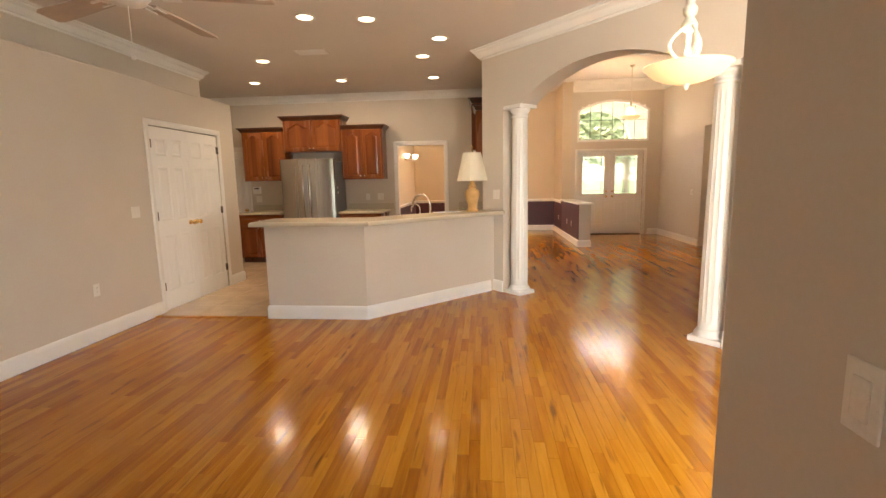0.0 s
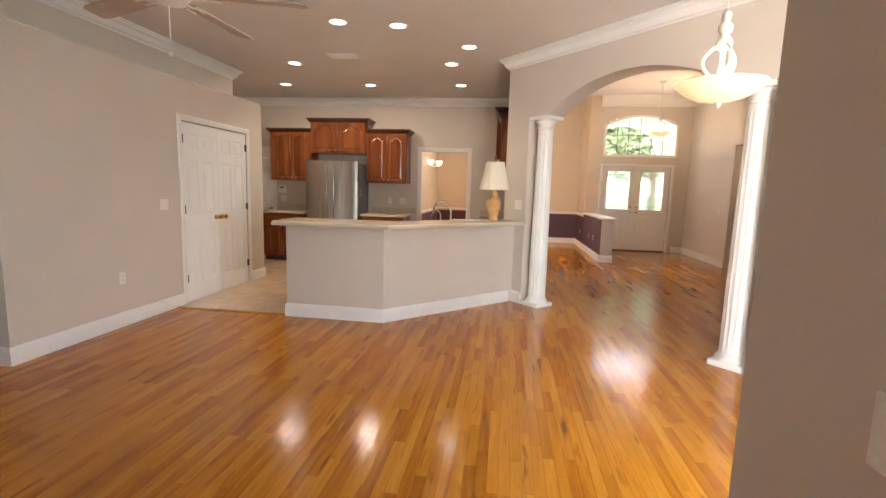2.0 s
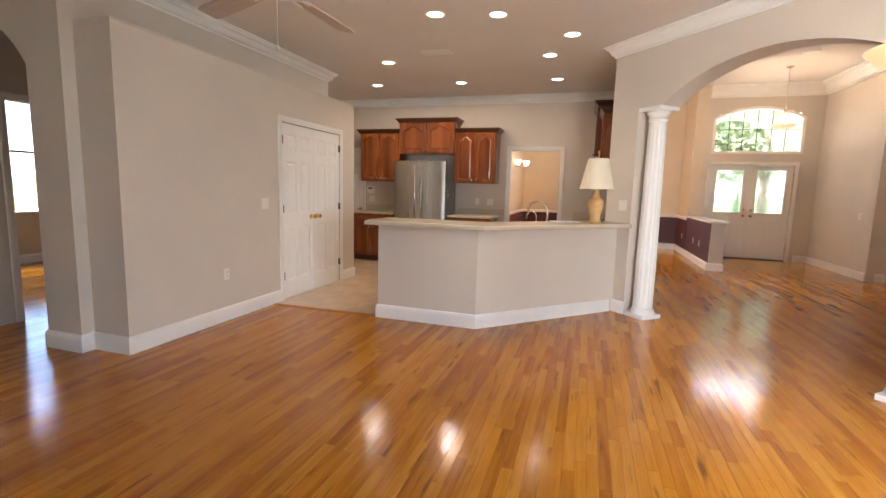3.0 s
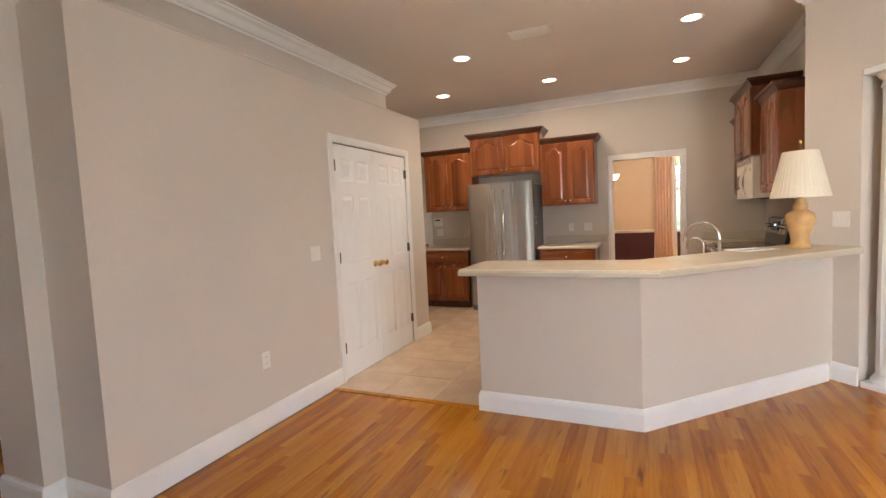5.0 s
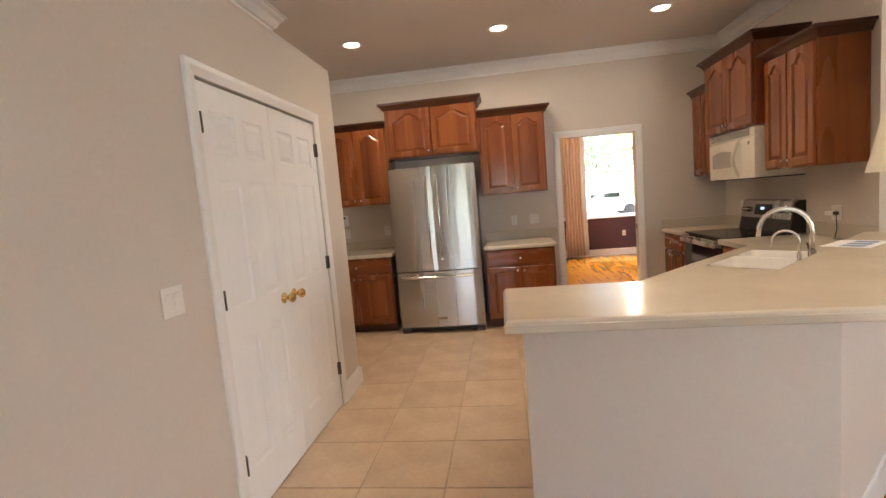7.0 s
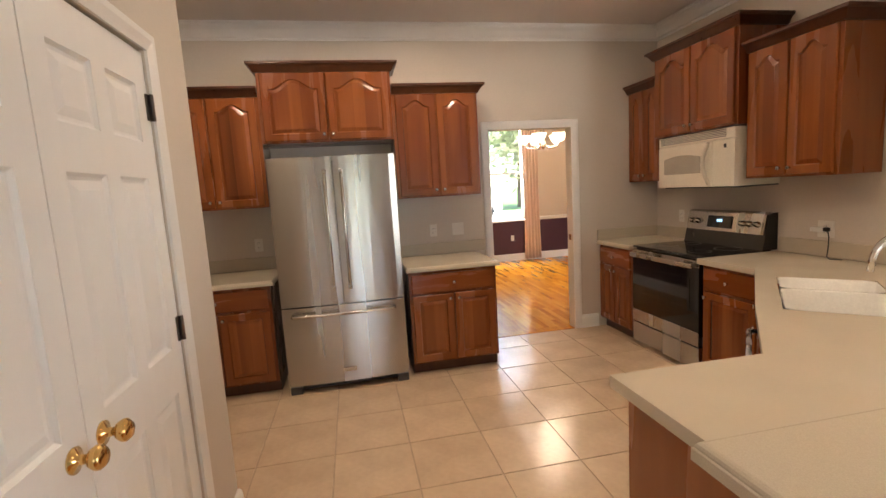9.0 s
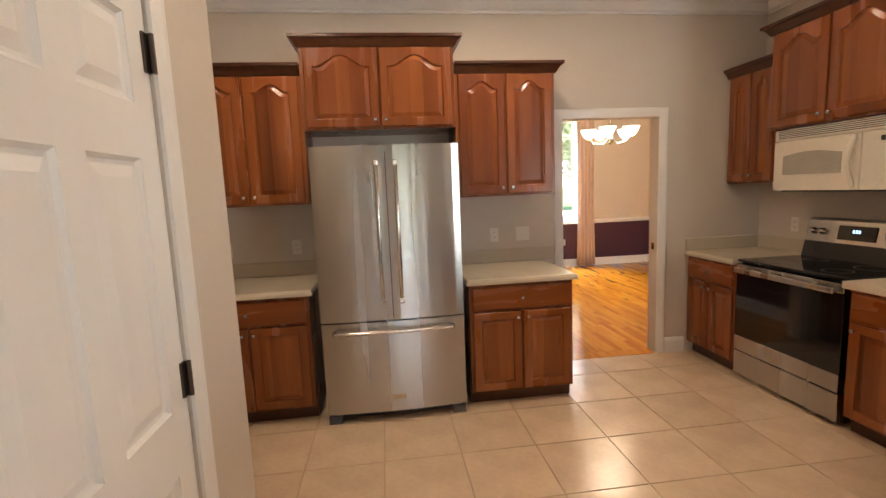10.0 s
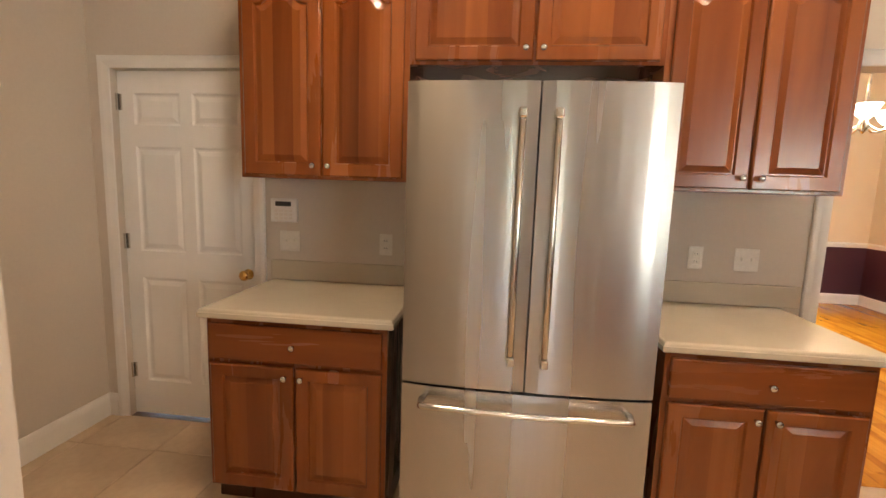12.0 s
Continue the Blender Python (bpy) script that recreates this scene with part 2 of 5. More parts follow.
OAKS = [(0.0, (0.23, 0.07, 0.006)), (0.18, (0.33, 0.106, 0.0075)), (0.48, (0.47, 0.176, 0.013)), (0.8, (0.57, 0.242, 0.024)), (1.0, (0.64, 0.295, 0.042))]
OAK = wood("oak_strip_floor", OAKS, 0.14, (26, 1.6, 26), tone=0.5, streak=0.52, bump=0.02, coat=0.0, flecks=0.75)
OAK.node_tree.nodes["Principled BSDF"].inputs["Specular IOR Level"].default_value = 0.33
GAP = mat("floor_joint", (0.1, 0.04, 0.012), 0.6, bump=0)
PANE = glass("window_glass")
LEADED = glass("textured_leaded_glass", (0.95, 1, 0.98), 0.05, 0.25, 60)
BOWL = glow("lit_alabaster_glass", (1.0, 0.74, 0.42), 0.08)
BULB = glow("lit_bulb_glass", (1.0, 0.86, 0.66), 0.7)
CANLIGHT = glow("recessed_lamp_face", (1.0, 0.86, 0.64), 1.15)
DISPLAY = glow("blue_display", (0.3, 0.6, 1.0), 0.4)
LAWN = mat("lawn", (0.07, 0.13, 0.03), 0.9, vary=0.4, scale=2, fine=0.4, fine_scale=30, bump=0.5, bump_scale=40)
LEAF = mat("tree_leaves", (0.10, 0.135, 0.06), 0.6, vary=0.4, scale=3, bump=0.0, random_tone=0.2)
leaf_n, leaf_l = LEAF.node_tree.nodes, LEAF.node_tree.links
leaf_glow, leaf_mix = leaf_n.new("ShaderNodeBsdfTranslucent"), leaf_n.new("ShaderNodeMixShader")  # sun shines through thin leaves
leaf_glow.inputs["Color"].default_value = (0.48, 0.52, 0.34, 1)
leaf_mix.inputs[0].default_value = 0.55
leaf_l.new(leaf_n["Principled BSDF"].outputs[0], leaf_mix.inputs[1])
leaf_l.new(leaf_glow.outputs[0], leaf_mix.inputs[2])
leaf_l.new(leaf_mix.outputs[0], leaf_n["Material Output"].inputs["Surface"])
BARK = mat("bark", (0.12, 0.09, 0.06), 0.9, vary=0.3, scale=8, bump=0.4, bump_scale=20)
STUCCO = mat("porch_stucco", (0.72, 0.64, 0.48), 0.85, vary=0.06, bump=0.2, bump_scale=60)
CONCRETE = mat("driveway_concrete", (0.5, 0.48, 0.45), 0.85, vary=0.1, bump=0.1)
CARP = mat("white_car_paint", (0.7, 0.71, 0.72), 0.25, 0.0, bump=0)

# ---- mesh helpers ----


def mesh_from(bm, name, material, smooth=False):
    me = bpy.data.meshes.new(name)
    bm.normal_update()
    bm.to_mesh(me)
    bm.free()
    me.materials.append(material)
    if smooth:
        me.polygons.foreach_set("use_smooth", [True] * len(me.polygons))
    return me


def part(name, bm, material, parent=None, label="", smooth=False, m=None):
    """Links a bmesh as one mesh object, under a thing or a part."""
    ob = new(name, mesh_from(bm, name, material, smooth))
    if m is not None:
        ob.matrix_basis = m
    if parent is not None:
        ob.parent = parent
    if label:
        ob["label"] = label
    return ob


def thing(name, m, label, category, group="", kind=""):
    ob = new(name)
    ob.empty_display_size = 0.1
    ob.matrix_basis = m
    return tagged(ob, label, category, group, kind)


def structure(ob, label, category):
    return tagged(ob, label, category, kind="structure")


def add_box(bm, x0, x1, y0, y1, z0, z1, bevel=0.0, segs=2):
    vs = [bm.verts.new((x, y, z)) for z in (z0, z1) for x, y in ((x0, y0), (x1, y0), (x1, y1), (x0, y1))]
    fs = [bm.faces.new([vs[i] for i in f]) for f in ((3, 2, 1, 0), (4, 5, 6, 7), (0, 1, 5, 4), (1, 2, 6, 5), (2, 3, 7, 6), (3, 0, 4, 7))]
    if bevel:
        es = list({e for f in fs for e in f.edges})
        bmesh.ops.bevel(bm, geom=es, offset=bevel, segments=segs, profile=0.5, affect="EDGES")
    return bm


def box(x0, x1, y0, y1, z0, z1, bevel=0.0, segs=2):
    return add_box(bmesh.new(), min(x0, x1), max(x0, x1), min(y0, y1), max(y0, y1), min(z0, z1), max(z0, z1), bevel, segs)


def prism(points, z0, z1, bevel=0.0, segs=2):
    """An upright prism on a plan outline given anticlockwise."""
    bm = bmesh.new()
    a = [bm.verts.new((x, y, z0)) for x, y in points]
    b = [bm.verts.new((x, y, z1)) for x, y in points]
    k = len(points)
    bm.faces.new(a[::-1])
    bm.faces.new(b)
    for i in range(k):
        bm.faces.new((a[i], a[(i + 1) % k], b[(i + 1) % k], b[i]))
    if bevel:
        bmesh.ops.bevel(bm, geom=[e for e in bm.edges if e.calc_face_angle(0) > 0.3], offset=bevel, segments=segs, profile=0.5, affect="EDGES")
    return bm


def loops(bm, rings, cap=True, closed=True):
    """Skins rings of equally many points."""
    vs = [[bm.verts.new(p) for p in r] for r in rings]
    k = len(vs[0])
    for a, b in zip(vs, vs[1:]):
        for i in range(k if closed else k - 1):
            bm.faces.new((a[i], a[(i + 1) % k], b[(i + 1) % k], b[i]))
    if cap:
        bm.faces.new(vs[0][::-1])
        bm.faces.new(vs[-1])
    return bm


def lathe(profile, segs=24, wave=None, cap=True, bm=None):
    """Turns (radius, z) about z; wave(angle, z) scales the radius."""
    bm = bm or bmesh.new()
    rings = []
    for r, z in profile:
        ring = []
        for i in range(segs):
            a = 2 * math.pi * i / segs
            k = r * (wave(a, z) if wave else 1)
            ring.append((k * math.cos(a), k * math.sin(a), z))
        rings.append(ring)
    return loops(bm, rings, cap)


def tube(points, radius, segs=10, bm=None):
    """A round bar along points; radius may be a number or one per point."""
    bm = bm or bmesh.new()
    pts = [Vector(p) for p in points]
    rings, side = [], None
    for i, p in enumerate(pts):
        d = (pts[min(i + 1, len(pts) - 1)] - pts[max(i - 1, 0)]).normalized()
        if side is None:
            side = d.orthogonal().normalized()
        side = (side - d * side.dot(d)).normalized()
        other = d.cross(side)
        r = radius[i] if isinstance(radius, (list, tuple)) else radius
        rings.append([p + (side * math.cos(2 * math.pi * j / segs) + other * math.sin(2 * math.pi * j / segs)) * r for j in range(segs)])
    return loops(bm, rings)


def sweep(path, profile, closed=False, bm=None):
    """Carries a profile of (out, z) along a plan path with mitred corners; out is to the path's left."""
    bm = bm or bmesh.new()
    pts = [Vector((*p, 0)) for p in path]
    k = len(pts)
    rings = []
    for i, p in enumerate(pts):
        a = (p - pts[i - 1]).normalized() if (i or closed) else None
        b = (pts[(i + 1) % k] - p).normalized() if (i < k - 1 or closed) else None
        a, b = a or b, b or a
        na, nb = Vector((-a.y, a.x, 0)), Vector((-b.y, b.x, 0))
        mitre = (na + nb).normalized()
        mitre /= max(0.3, mitre.dot(na))
        rings.append([p + mitre * o + Vector((0, 0, z)) for o, z in profile])
    if closed:
        rings.append(rings[0])
    return loops(bm, rings, cap=not closed)


def cells(s0, s1, z0, z1, holes):
    """The rectangles that are left of a wall's face when its holes are cut."""
    ss = sorted({s0, s1, *(v for h in holes for v in h[:2])})
    zs = sorted({z0, z1, *(v for h in holes for v in h[2:4])})
    for a, b in zip(ss, ss[1:]):
        run = None
        for c, d in zip(zs, zs[1:]):
            if not any(h[0] <= (a + b) / 2 <= h[1] and h[2] <= (c + d) / 2 <= h[3] for h in holes):
                if run and abs(run[3] - c) < 1e-6:
                    run = (a, b, run[2], d)
                else:
                    if run:
                        yield run
                    run = (a, b, c, d)
            elif run:
                yield run
                run = None
        if run:
            yield run


def wall(name, axis, s0, s1, f0, f1, z0, z1, holes=(), material=None, label="beige painted plaster wall"):
    """A wall along x or y from s0 to s1, between its two faces f0 and f1, with holes (s0, s1, z0, z1)."""
    bm = bmesh.new()
    for a, b, c, d in cells(s0, s1, z0, z1, holes):
        if axis == "x":
            add_box(bm, a, b, f0, f1, c, d)
        else:
            add_box(bm, f0, f1, a, b, c, d)
    bmesh.ops.remove_doubles(bm, verts=bm.verts, dist=1e-4)
    return structure(part(name, bm, material or WALL), label, "wall")


CROWN = [(0, 0), (0.012, 0), (0.014, 0.018), (0.03, 0.024), (0.045, 0.045), (0.06, 0.075), (0.085, 0.095), (0.09, 0.112), (0.105, 0.114), (0.105, 0.13), (0, 0.13)]
BASE = [(0, 0), (0.018, 0), (0.018, 0.105), (0.014, 0.125), (0.008, 0.137), (0, 0.14)]


def baseboard(path, label="white painted wooden baseboard"):
    return structure(part("baseboard", sweep(path, BASE), WHITE), label, "baseboard")


def crown(path, z, scale=1.0):
    return structure(part("trim", sweep(path, [(o * scale, z - 0.13 * scale + h * scale) for o, h in CROWN]), WHITE), "white painted crown moulding under the ceiling", "moulding")


def casing(m, w, h, cw=0.065, t=0.018):
    """A door casing round an opening of w by h, in the plane of local x and z, proud towards local -y."""
    prof = [(0, 0), (0, -t * 0.55), (cw * 0.25, -t * 0.7), (cw * 0.6, -t), (cw * 0.9, -t), (cw, -t * 0.7), (cw, 0)]
    bm = bmesh.new()
    rings = []
    for corner, sx, sz in (((0, 0), -1, 0), ((0, h), -1, 1), ((w, h), 1, 1), ((w, 0), 1, 0)):
        rings.append([(corner[0] + sx * o, y, corner[1] + sz * o) for o, y in prof])
    loops(bm, rings)
    bmesh.ops.recalc_face_normals(bm, faces=bm.faces)
    return structure(part("trim", bm, WHITE, m=m), "white painted door casing", "casing")

# ---- the large structure ----
CZ, FZ = 3.0, 3.72  # ceilings: living side, foyer side

# kitchen and pantry
wall("wall_kitchen_back", "x", -5.42, 0.42, 8.27, 8.39, 0, FZ, [(-1.535, -0.685, 0, 2.06), (-5.285, -4.455, 0, 2.04)])
wall("wall_kitchen_side", "y", 5.72, 8.27, 0.28, 0.42, 0, FZ)
wall("wall_kitchen_far_side", "y", 6.19, 8.27, -5.54, -5.42, 0, CZ)
wall("wall_pantry", "y", 2.57, 6.19, -3.64, -3.53, 0, 2.5, [(4.495, 5.775, 0, 2.06)])
wall("wall_pantry_end", "x", -5.42, -3.64, 6.07, 6.19, 0, 2.5)
wall("wall_pantry_front", "x", -3.98, -3.64, 2.57, 2.69, 0, 2.5)
wall("wall_pantry_back", "y", 2.60, 6.02, -4.25, -4.13, 0, 2.5)
structure(part("wall_plant_ledge", box(-4.25, -3.53, 2.57, 6.19, 2.5, 2.52, 0.006), WALL), "beige plaster ledge on top of the pantry", "ledge")
wall("wall_above_pantry", "y", 2.62, 6.19, -4.12, -3.96, 2.52, CZ)
crown([(-3.96, 2.60), (-3.96, 6.19), (-4.3, 6.19)][::-1], CZ)
crown([(0.28, 5.75), (0.28, 8.27), (-5.42, 8.27), (-5.42, 6.19)], CZ)


def arch_wall(name, m, u0, u1, a0, a1, notch, z_spring, rise, top, y0, y1):
    """A wall in local x and z with an arched opening from a0 to a1; below the spring line the opening is wider by notch at each side."""
    bm = bmesh.new()
    add_box(bm, u0, a0 - notch, y0, y1, 0, z_spring)
    if u1 > a1 + notch:
        add_box(bm, a1 + notch, u1, y0, y1, 0, z_spring)
    c, half = (a0 + a1) / 2, (a1 - a0) / 2
    radius = (half * half + rise * rise) / (2 * rise)
    k = 28
    xs = [u0] + [a0 + (a1 - a0) * i / k for i in range(k + 1)] + [u1]

    def low(x):
        if x <= a0 or x >= a1:
            return z_spring
        return z_spring + math.sqrt(max(0, radius ** 2 - (x - c) ** 2)) - (radius - rise)
    rings = []
    for x in xs:
        z = low(x)
        rings.append([(x, y0, z), (x, y1, z), (x, y1, top), (x, y0, top)])
    loops(bm, rings)
    bmesh.ops.recalc_face_normals(bm, faces=bm.faces)
    return structure(part(name, bm, WALL, m=m), "beige plaster wall with a wide arched opening", "wall")


ARCH = Matrix(((0.662, 0.749, 0, 0.472), (-0.749, 0.662, 0, 5.445), (0, 0, 1, 0), (0, 0, 0, 1)))


def at_arch(u, v):
    p = ARCH @ Vector((u, v, 0))
    return (p.x, p.y)


arch_wall("wall_arch", ARCH, -0.53, 3.1, 0.14, 2.13, 0.29, 2.27, 0.31, FZ, -0.13, 0.13)
crown([at_arch(-0.53, 0.13), at_arch(-0.53, -0.13), at_arch(3.1, -0.13)][::-1], CZ)
corner = at_arch(3.1, -0.13)
# the opening in this wall is unseen, added to let light in
wall("wall_nook", "y", -3.6, corner[1] + 0.05, corner[0] - 0.02, corner[0] + 0.12, 0, CZ, [(-1.8, 1.8, 0.3, 2.2)])
baseboard([at_arch(3.1, -0.13), at_arch(2.42, -0.13)])
baseboard([at_arch(-0.15, -0.13), at_arch(-0.36, -0.13)])

# living room, closed behind the start of the walk; its back openings are added, unseen
wall("wall_living_back", "x", -6.6, 2.8, -3.62, -3.5, 0, CZ, [(0.6, 2.3, 0.02, 2.15), (-2.7, -1.5, 0.2, 2.15)])
wall("wall_living_side", "y", -3.5, 2.46, -6.6, -6.48, 0, CZ)
structure(part("wall_near", box(0.60, 0.72, -3.5, 0.86, 0, CZ, 0.012, 3), WALL), "beige plaster wall end beside the start of the walk", "wall")
arch_wall("wall_hall_arch", pose(0, 2.62, 0), -6.48, -3.90, -5.9, -4.27, 0.0, 2.2, 0.45, CZ, -0.15, 0.0)
baseboard([(-3.53, 4.43), (-3.53, 2.57), (-3.90, 2.57), (-3.90, 2.47), (-4.27, 2.47), (-4.27, 2.62)])
baseboard([(-5.42, 6.19), (-3.53, 6.19), (-3.53, 5.84)])
# hall and side room past the arch
wall("wall_hall", "y", 2.62, 6.02, -5.37, -5.25, 0, CZ, [(2.87, 3.70, 0, 2.05)])
casing(Matrix(((0, -1, 0, -5.25), (1, 0, 0, 2.87), (0, 0, 1, 0), (0, 0, 0, 1))), 0.83, 2.05)
wall("wall_side_room_window", "y", 0.5, 7.5, -8.8, -8.65, 0, CZ, [(4.15, 5.25, 0.82, 2.68)])
wall("wall_side_room_end", "x", -8.65, -5.4, 7.4, 7.52, 0, CZ)
wall("wall_side_room_near", "x", -8.65, -5.4, 0.9, 1.02, 0, CZ)
baseboard([(-8.65, 1.02), (-8.65, 7.4)][::-1])

# foyer and dining room
BACK = ARCH @ Vector((0, 0.13, 0))
wall("wall_front", "x", 2.2, 4.45, 11.6, 11.76, 0, FZ, [(2.365, 3.945, 0, 2.05), (2.355, 4.015, 2.31, 3.04), (2.435, 3.935, 3.04, 3.13), (2.575, 3.795, 3.13, 3.19), (2.755, 3.615, 3.19, 3.24), (2.935, 3.435, 3.24, 3.262)])
wall("wall_foyer_side", "y", 3.0, 11.6, 4.35, 4.47, 0, FZ, [(8.1, 9.40, 0, 2.38)])
wall("wall_foyer_near", "x", corner[0] + 0.12, 4.35, 3.0, 3.12, 0, FZ)
wall("wall_side_hall", "y", 7.9, 9.6, 5.5, 5.62, 0, 2.6)
wall("wall_side_hall_far", "x", 4.47, 5.5, 9.42, 9.54, 0, 2.6)
wall("wall_side_hall_near", "x", 4.47, 5.5, 7.96, 8.08, 0, 2.6)
baseboard([(4.35, 9.40), (4.35, 11.6), (4.09, 11.6)])
baseboard([(4.35, 3.12), (4.35, 8.10)])
baseboard([(5.5, 8.08), (5.5, 9.42), (4.47, 9.42)])
crown([(4.35, 3.2), (4.35, 11.6), (2.22, 11.6)], FZ, 1.9)
half = thing("wall_half", pose(0, 0, 0), "maroon and beige half wall with a white cap between foyer and dining room", "half wall", kind="structure")
part("core", box(1.985, 2.22, 9.40, 11.6, 0, 0.87), WALL, half)
part("panel", box(1.98, 1.985, 9.41, 11.6, 0.14, 0.87), MAROON, half, "maroon painted face")
part("cap", box(1.94, 2.26, 9.36, 11.6, 0.87, 0.905, 0.008), WHITE, half, "white wooden cap")
wall("wall_dining_side", "y", 11.6, 12.92, 1.98, 2.2, 0, FZ, material=CREAM, label="cream dining room wall with maroon below")
wall("wall_dining_front", "x", -3.1, 1.98, 12.8, 12.94, 0, FZ, [(-0.56, 0.62, 0.83, 2.7)], CREAM, "cream dining room wall round the window")
wall("wall_dining_end", "y", 8.39, 12.8, -2.02, -1.9, 0, FZ, material=CREAM)
structure(part("wall_maroon_side", box(1.974, 1.98, 11.6, 12.8, 0.1, 0.84), MAROON), "maroon painted lower wall of the dining room", "wall")
structure(part("wall_maroon_front", box(-1.9, 1.974, 12.794, 12.8, 0.1, 0.80), MAROON), "maroon painted lower wall under the dining room window", "wall")
structure(part("wall_maroon_end", box(-1.9, -1.894, 8.39, 12.794, 0.1, 0.80), MAROON), "maroon painted lower end wall of the dining room", "wall")
RAIL = [(0, 0.80), (0.012, 0.80), (0.022, 0.83), (0.03, 0.85), (0.012, 0.865), (0, 0.87)]
for path in ([(1.974, 11.6), (1.974, 12.794), (0.7, 12.794)], [(-0.68, 12.794), (-1.894, 12.794), (-1.894, 8.39)]):
    structure(part("trim", sweep(path, RAIL), WHITE), "white chair rail above the maroon paint", "chair rail")
baseboard([(2.22, 9.40), (1.98, 9.40)])
baseboard([(1.974, 9.40), (1.974, 12.794), (-1.894, 12.794), (-1.894, 8.39)])
baseboard([(2.22, 11.6), (2.22, 9.40)])

# ceilings
structure(part("ceiling_living", prism([(-6.6, -3.62), (2.8, -3.62), (corner[0] + 0.1, corner[1]), at_arch(-0.49, 0.0), (0.42, 5.9), (0.42, 8.3), (-5.54, 8.3), (-5.54, 2.5), (-6.6, 2.5)], CZ, CZ + 0.12), CEIL), "pale textured plaster ceiling of living room and kitchen", "ceiling")
structure(part("ceiling_side", box(-8.8, -5.25, 0.9, 7.52, CZ + 0.004, CZ + 0.1), CEIL), "pale ceiling of the side room", "ceiling")
structure(part("ceiling_foyer", box(-3.1, 5.7, 2.9, 12.94, FZ, FZ + 0.12), CEIL), "high pale plaster ceiling of the foyer", "ceiling")
structure(part("ceiling_side_hall", box(4.47, 5.62, 7.9, 9.6, 2.6, 2.7), CEIL), "low ceiling of the side hall", "ceiling")

# openings' casings
casing(pose(-1.535, 8.27, 0), 0.85, 2.06, 0.075)
casing(pose(-5.285, 8.27, 0), 0.83, 2.04)
casing(Matrix(((0, -1, 0, -3.53), (1, 0, 0, 4.495), (0, 0, 1, 0), (0, 0, 0, 1))), 1.28, 2.06)
casing(pose(2.365, 11.6, 0), 1.58, 2.05)
baseboard([(-0.42, 8.27), (-0.61, 8.27)])
baseboard([(-5.35, 8.27), (-5.42, 8.27), (-5.42, 6.19)])
structure(part("trim", box(-1.535, -0.685, 8.268, 8.392, -0.004, 0.006), OAK), "wooden threshold of the dining doorway", "threshold")
structure(part("trim", box(-3.512, -2.24, 4.275, 4.325, 0.0, 0.009, 0.003), OAK), "oak strip between wood floor and tile", "threshold")

structure(part("trim", box(-0.689, -0.6845, 8.31, 8.35, 0.93, 0.99, 0.001), BRASS), "small brass strike plate on the doorway jamb", "strike plate")

# ground outside
structure(part("ground", box(-400, 400, -400, 400, -0.35, -0.15), LAWN), "green lawn round the house", "ground")
structure(part("floor_slab", prism([(-8.8, -3.62), (2.6, -3.62), (2.6, 3.0), (5.7, 3.0), (5.7, 11.76), (2.2, 11.76), (2.2, 12.94), (-8.8, 12.94)], -0.14, -0.006), GAP), "dark subfloor under the boards", "floor")

structure(part("road_drive", box(0.4, 7.5, 14.2, 27.0, -0.15, -0.12), CONCRETE), "pale concrete driveway in front of the porch", "driveway")

# knee wall of the peninsula
K0, K1, K2 = (-2.218, 4.285), (-1.165, 4.275), (0.17, 5.61)
knee = [K0, K1, K2, (0.08, 5.70), (-1.23, 4.40), (-2.218, 4.415)]
structure(part("wall_knee", prism(knee, 0, 0.985), WALL), "beige plaster knee wall of the kitchen peninsula", "half wall")
baseboard([(-2.218, 4.415), K0, K1, (0.115, 5.555)][::-1])

# ---- kitchen cabinets ----


def cathedral(w, h, inset, rise, n=14):
    """The outline of a cabinet door's panel: a rectangle with an ogee arch on top."""
    m = 0.055 + inset
    x0, x1 = m, w - m
    top = h - 0.05 - inset * 0.9
    pts = [(x0, m), (x1, m)]
    for i in range(n + 1):
        s = 1 - 2 * i / n
        a = abs(s)
        f = 0.0 if a > 0.8 else (0.5 + 0.5 * math.cos(math.pi * a / 0.8)) ** 0.75
        pts.append(((x0 + x1) / 2 + s * (x1 - x0) / 2, top - rise * (1 - f)))
    return pts


def door_mesh(w, h, rise):
    """A frame-and-raised-panel cabinet door; local x across, z up, front towards -y, 20 mm thick."""
    n = 14
    inner = cathedral(w, h, 0, rise, n)

    def rect(d):
        r = [(d, d), (w - d, d)]
        for i, (x, z) in enumerate(inner[2:]):
            r.append((w - d if i == 0 else d if i == n else x, h - d))
        return r
    rings = []
    for pts, y in ((rect(0), 0), (rect(0), -0.015), (rect(0.005), -0.02), (inner, -0.02), (cathedral(w, h, 0.005, rise, n), -0.011), (cathedral(w, h, 0.005, rise, n), -0.006)):
        rings.append([(x, y, z) for x, z in pts])
    return loops(bmesh.new(), rings)


def panel_mesh(w, h, rise):
    """The raised field that sits in the door's frame."""
    rings = []
    for d, y in ((0.0055, -0.0055), (0.0055, -0.0095), (0.011, -0.0095), (0.036, -0.0185), (0.04, -0.0185)):
        rings.append([(x, y, z) for x, z in cathedral(w, h, d, rise)])
    return loops(bmesh.new(), rings)


KNOB = [(0.0, 0.0), (0.006, 0.0), (0.006, 0.012), (0.011, 0.016), (0.0135, 0.021), (0.012, 0.026), (0.006, 0.028), (0.0, 0.0285)]


def knob(parent, x, y, z, scale=1.0, material=None, label="satin nickel knob"):
    bm = lathe([(max(r, 0.0005) * scale, h * scale) for r, h in KNOB], 12)
    return part("knob", bm, material or NICKEL, parent, label, True, pose(x, y, z, 90, 0, 0))


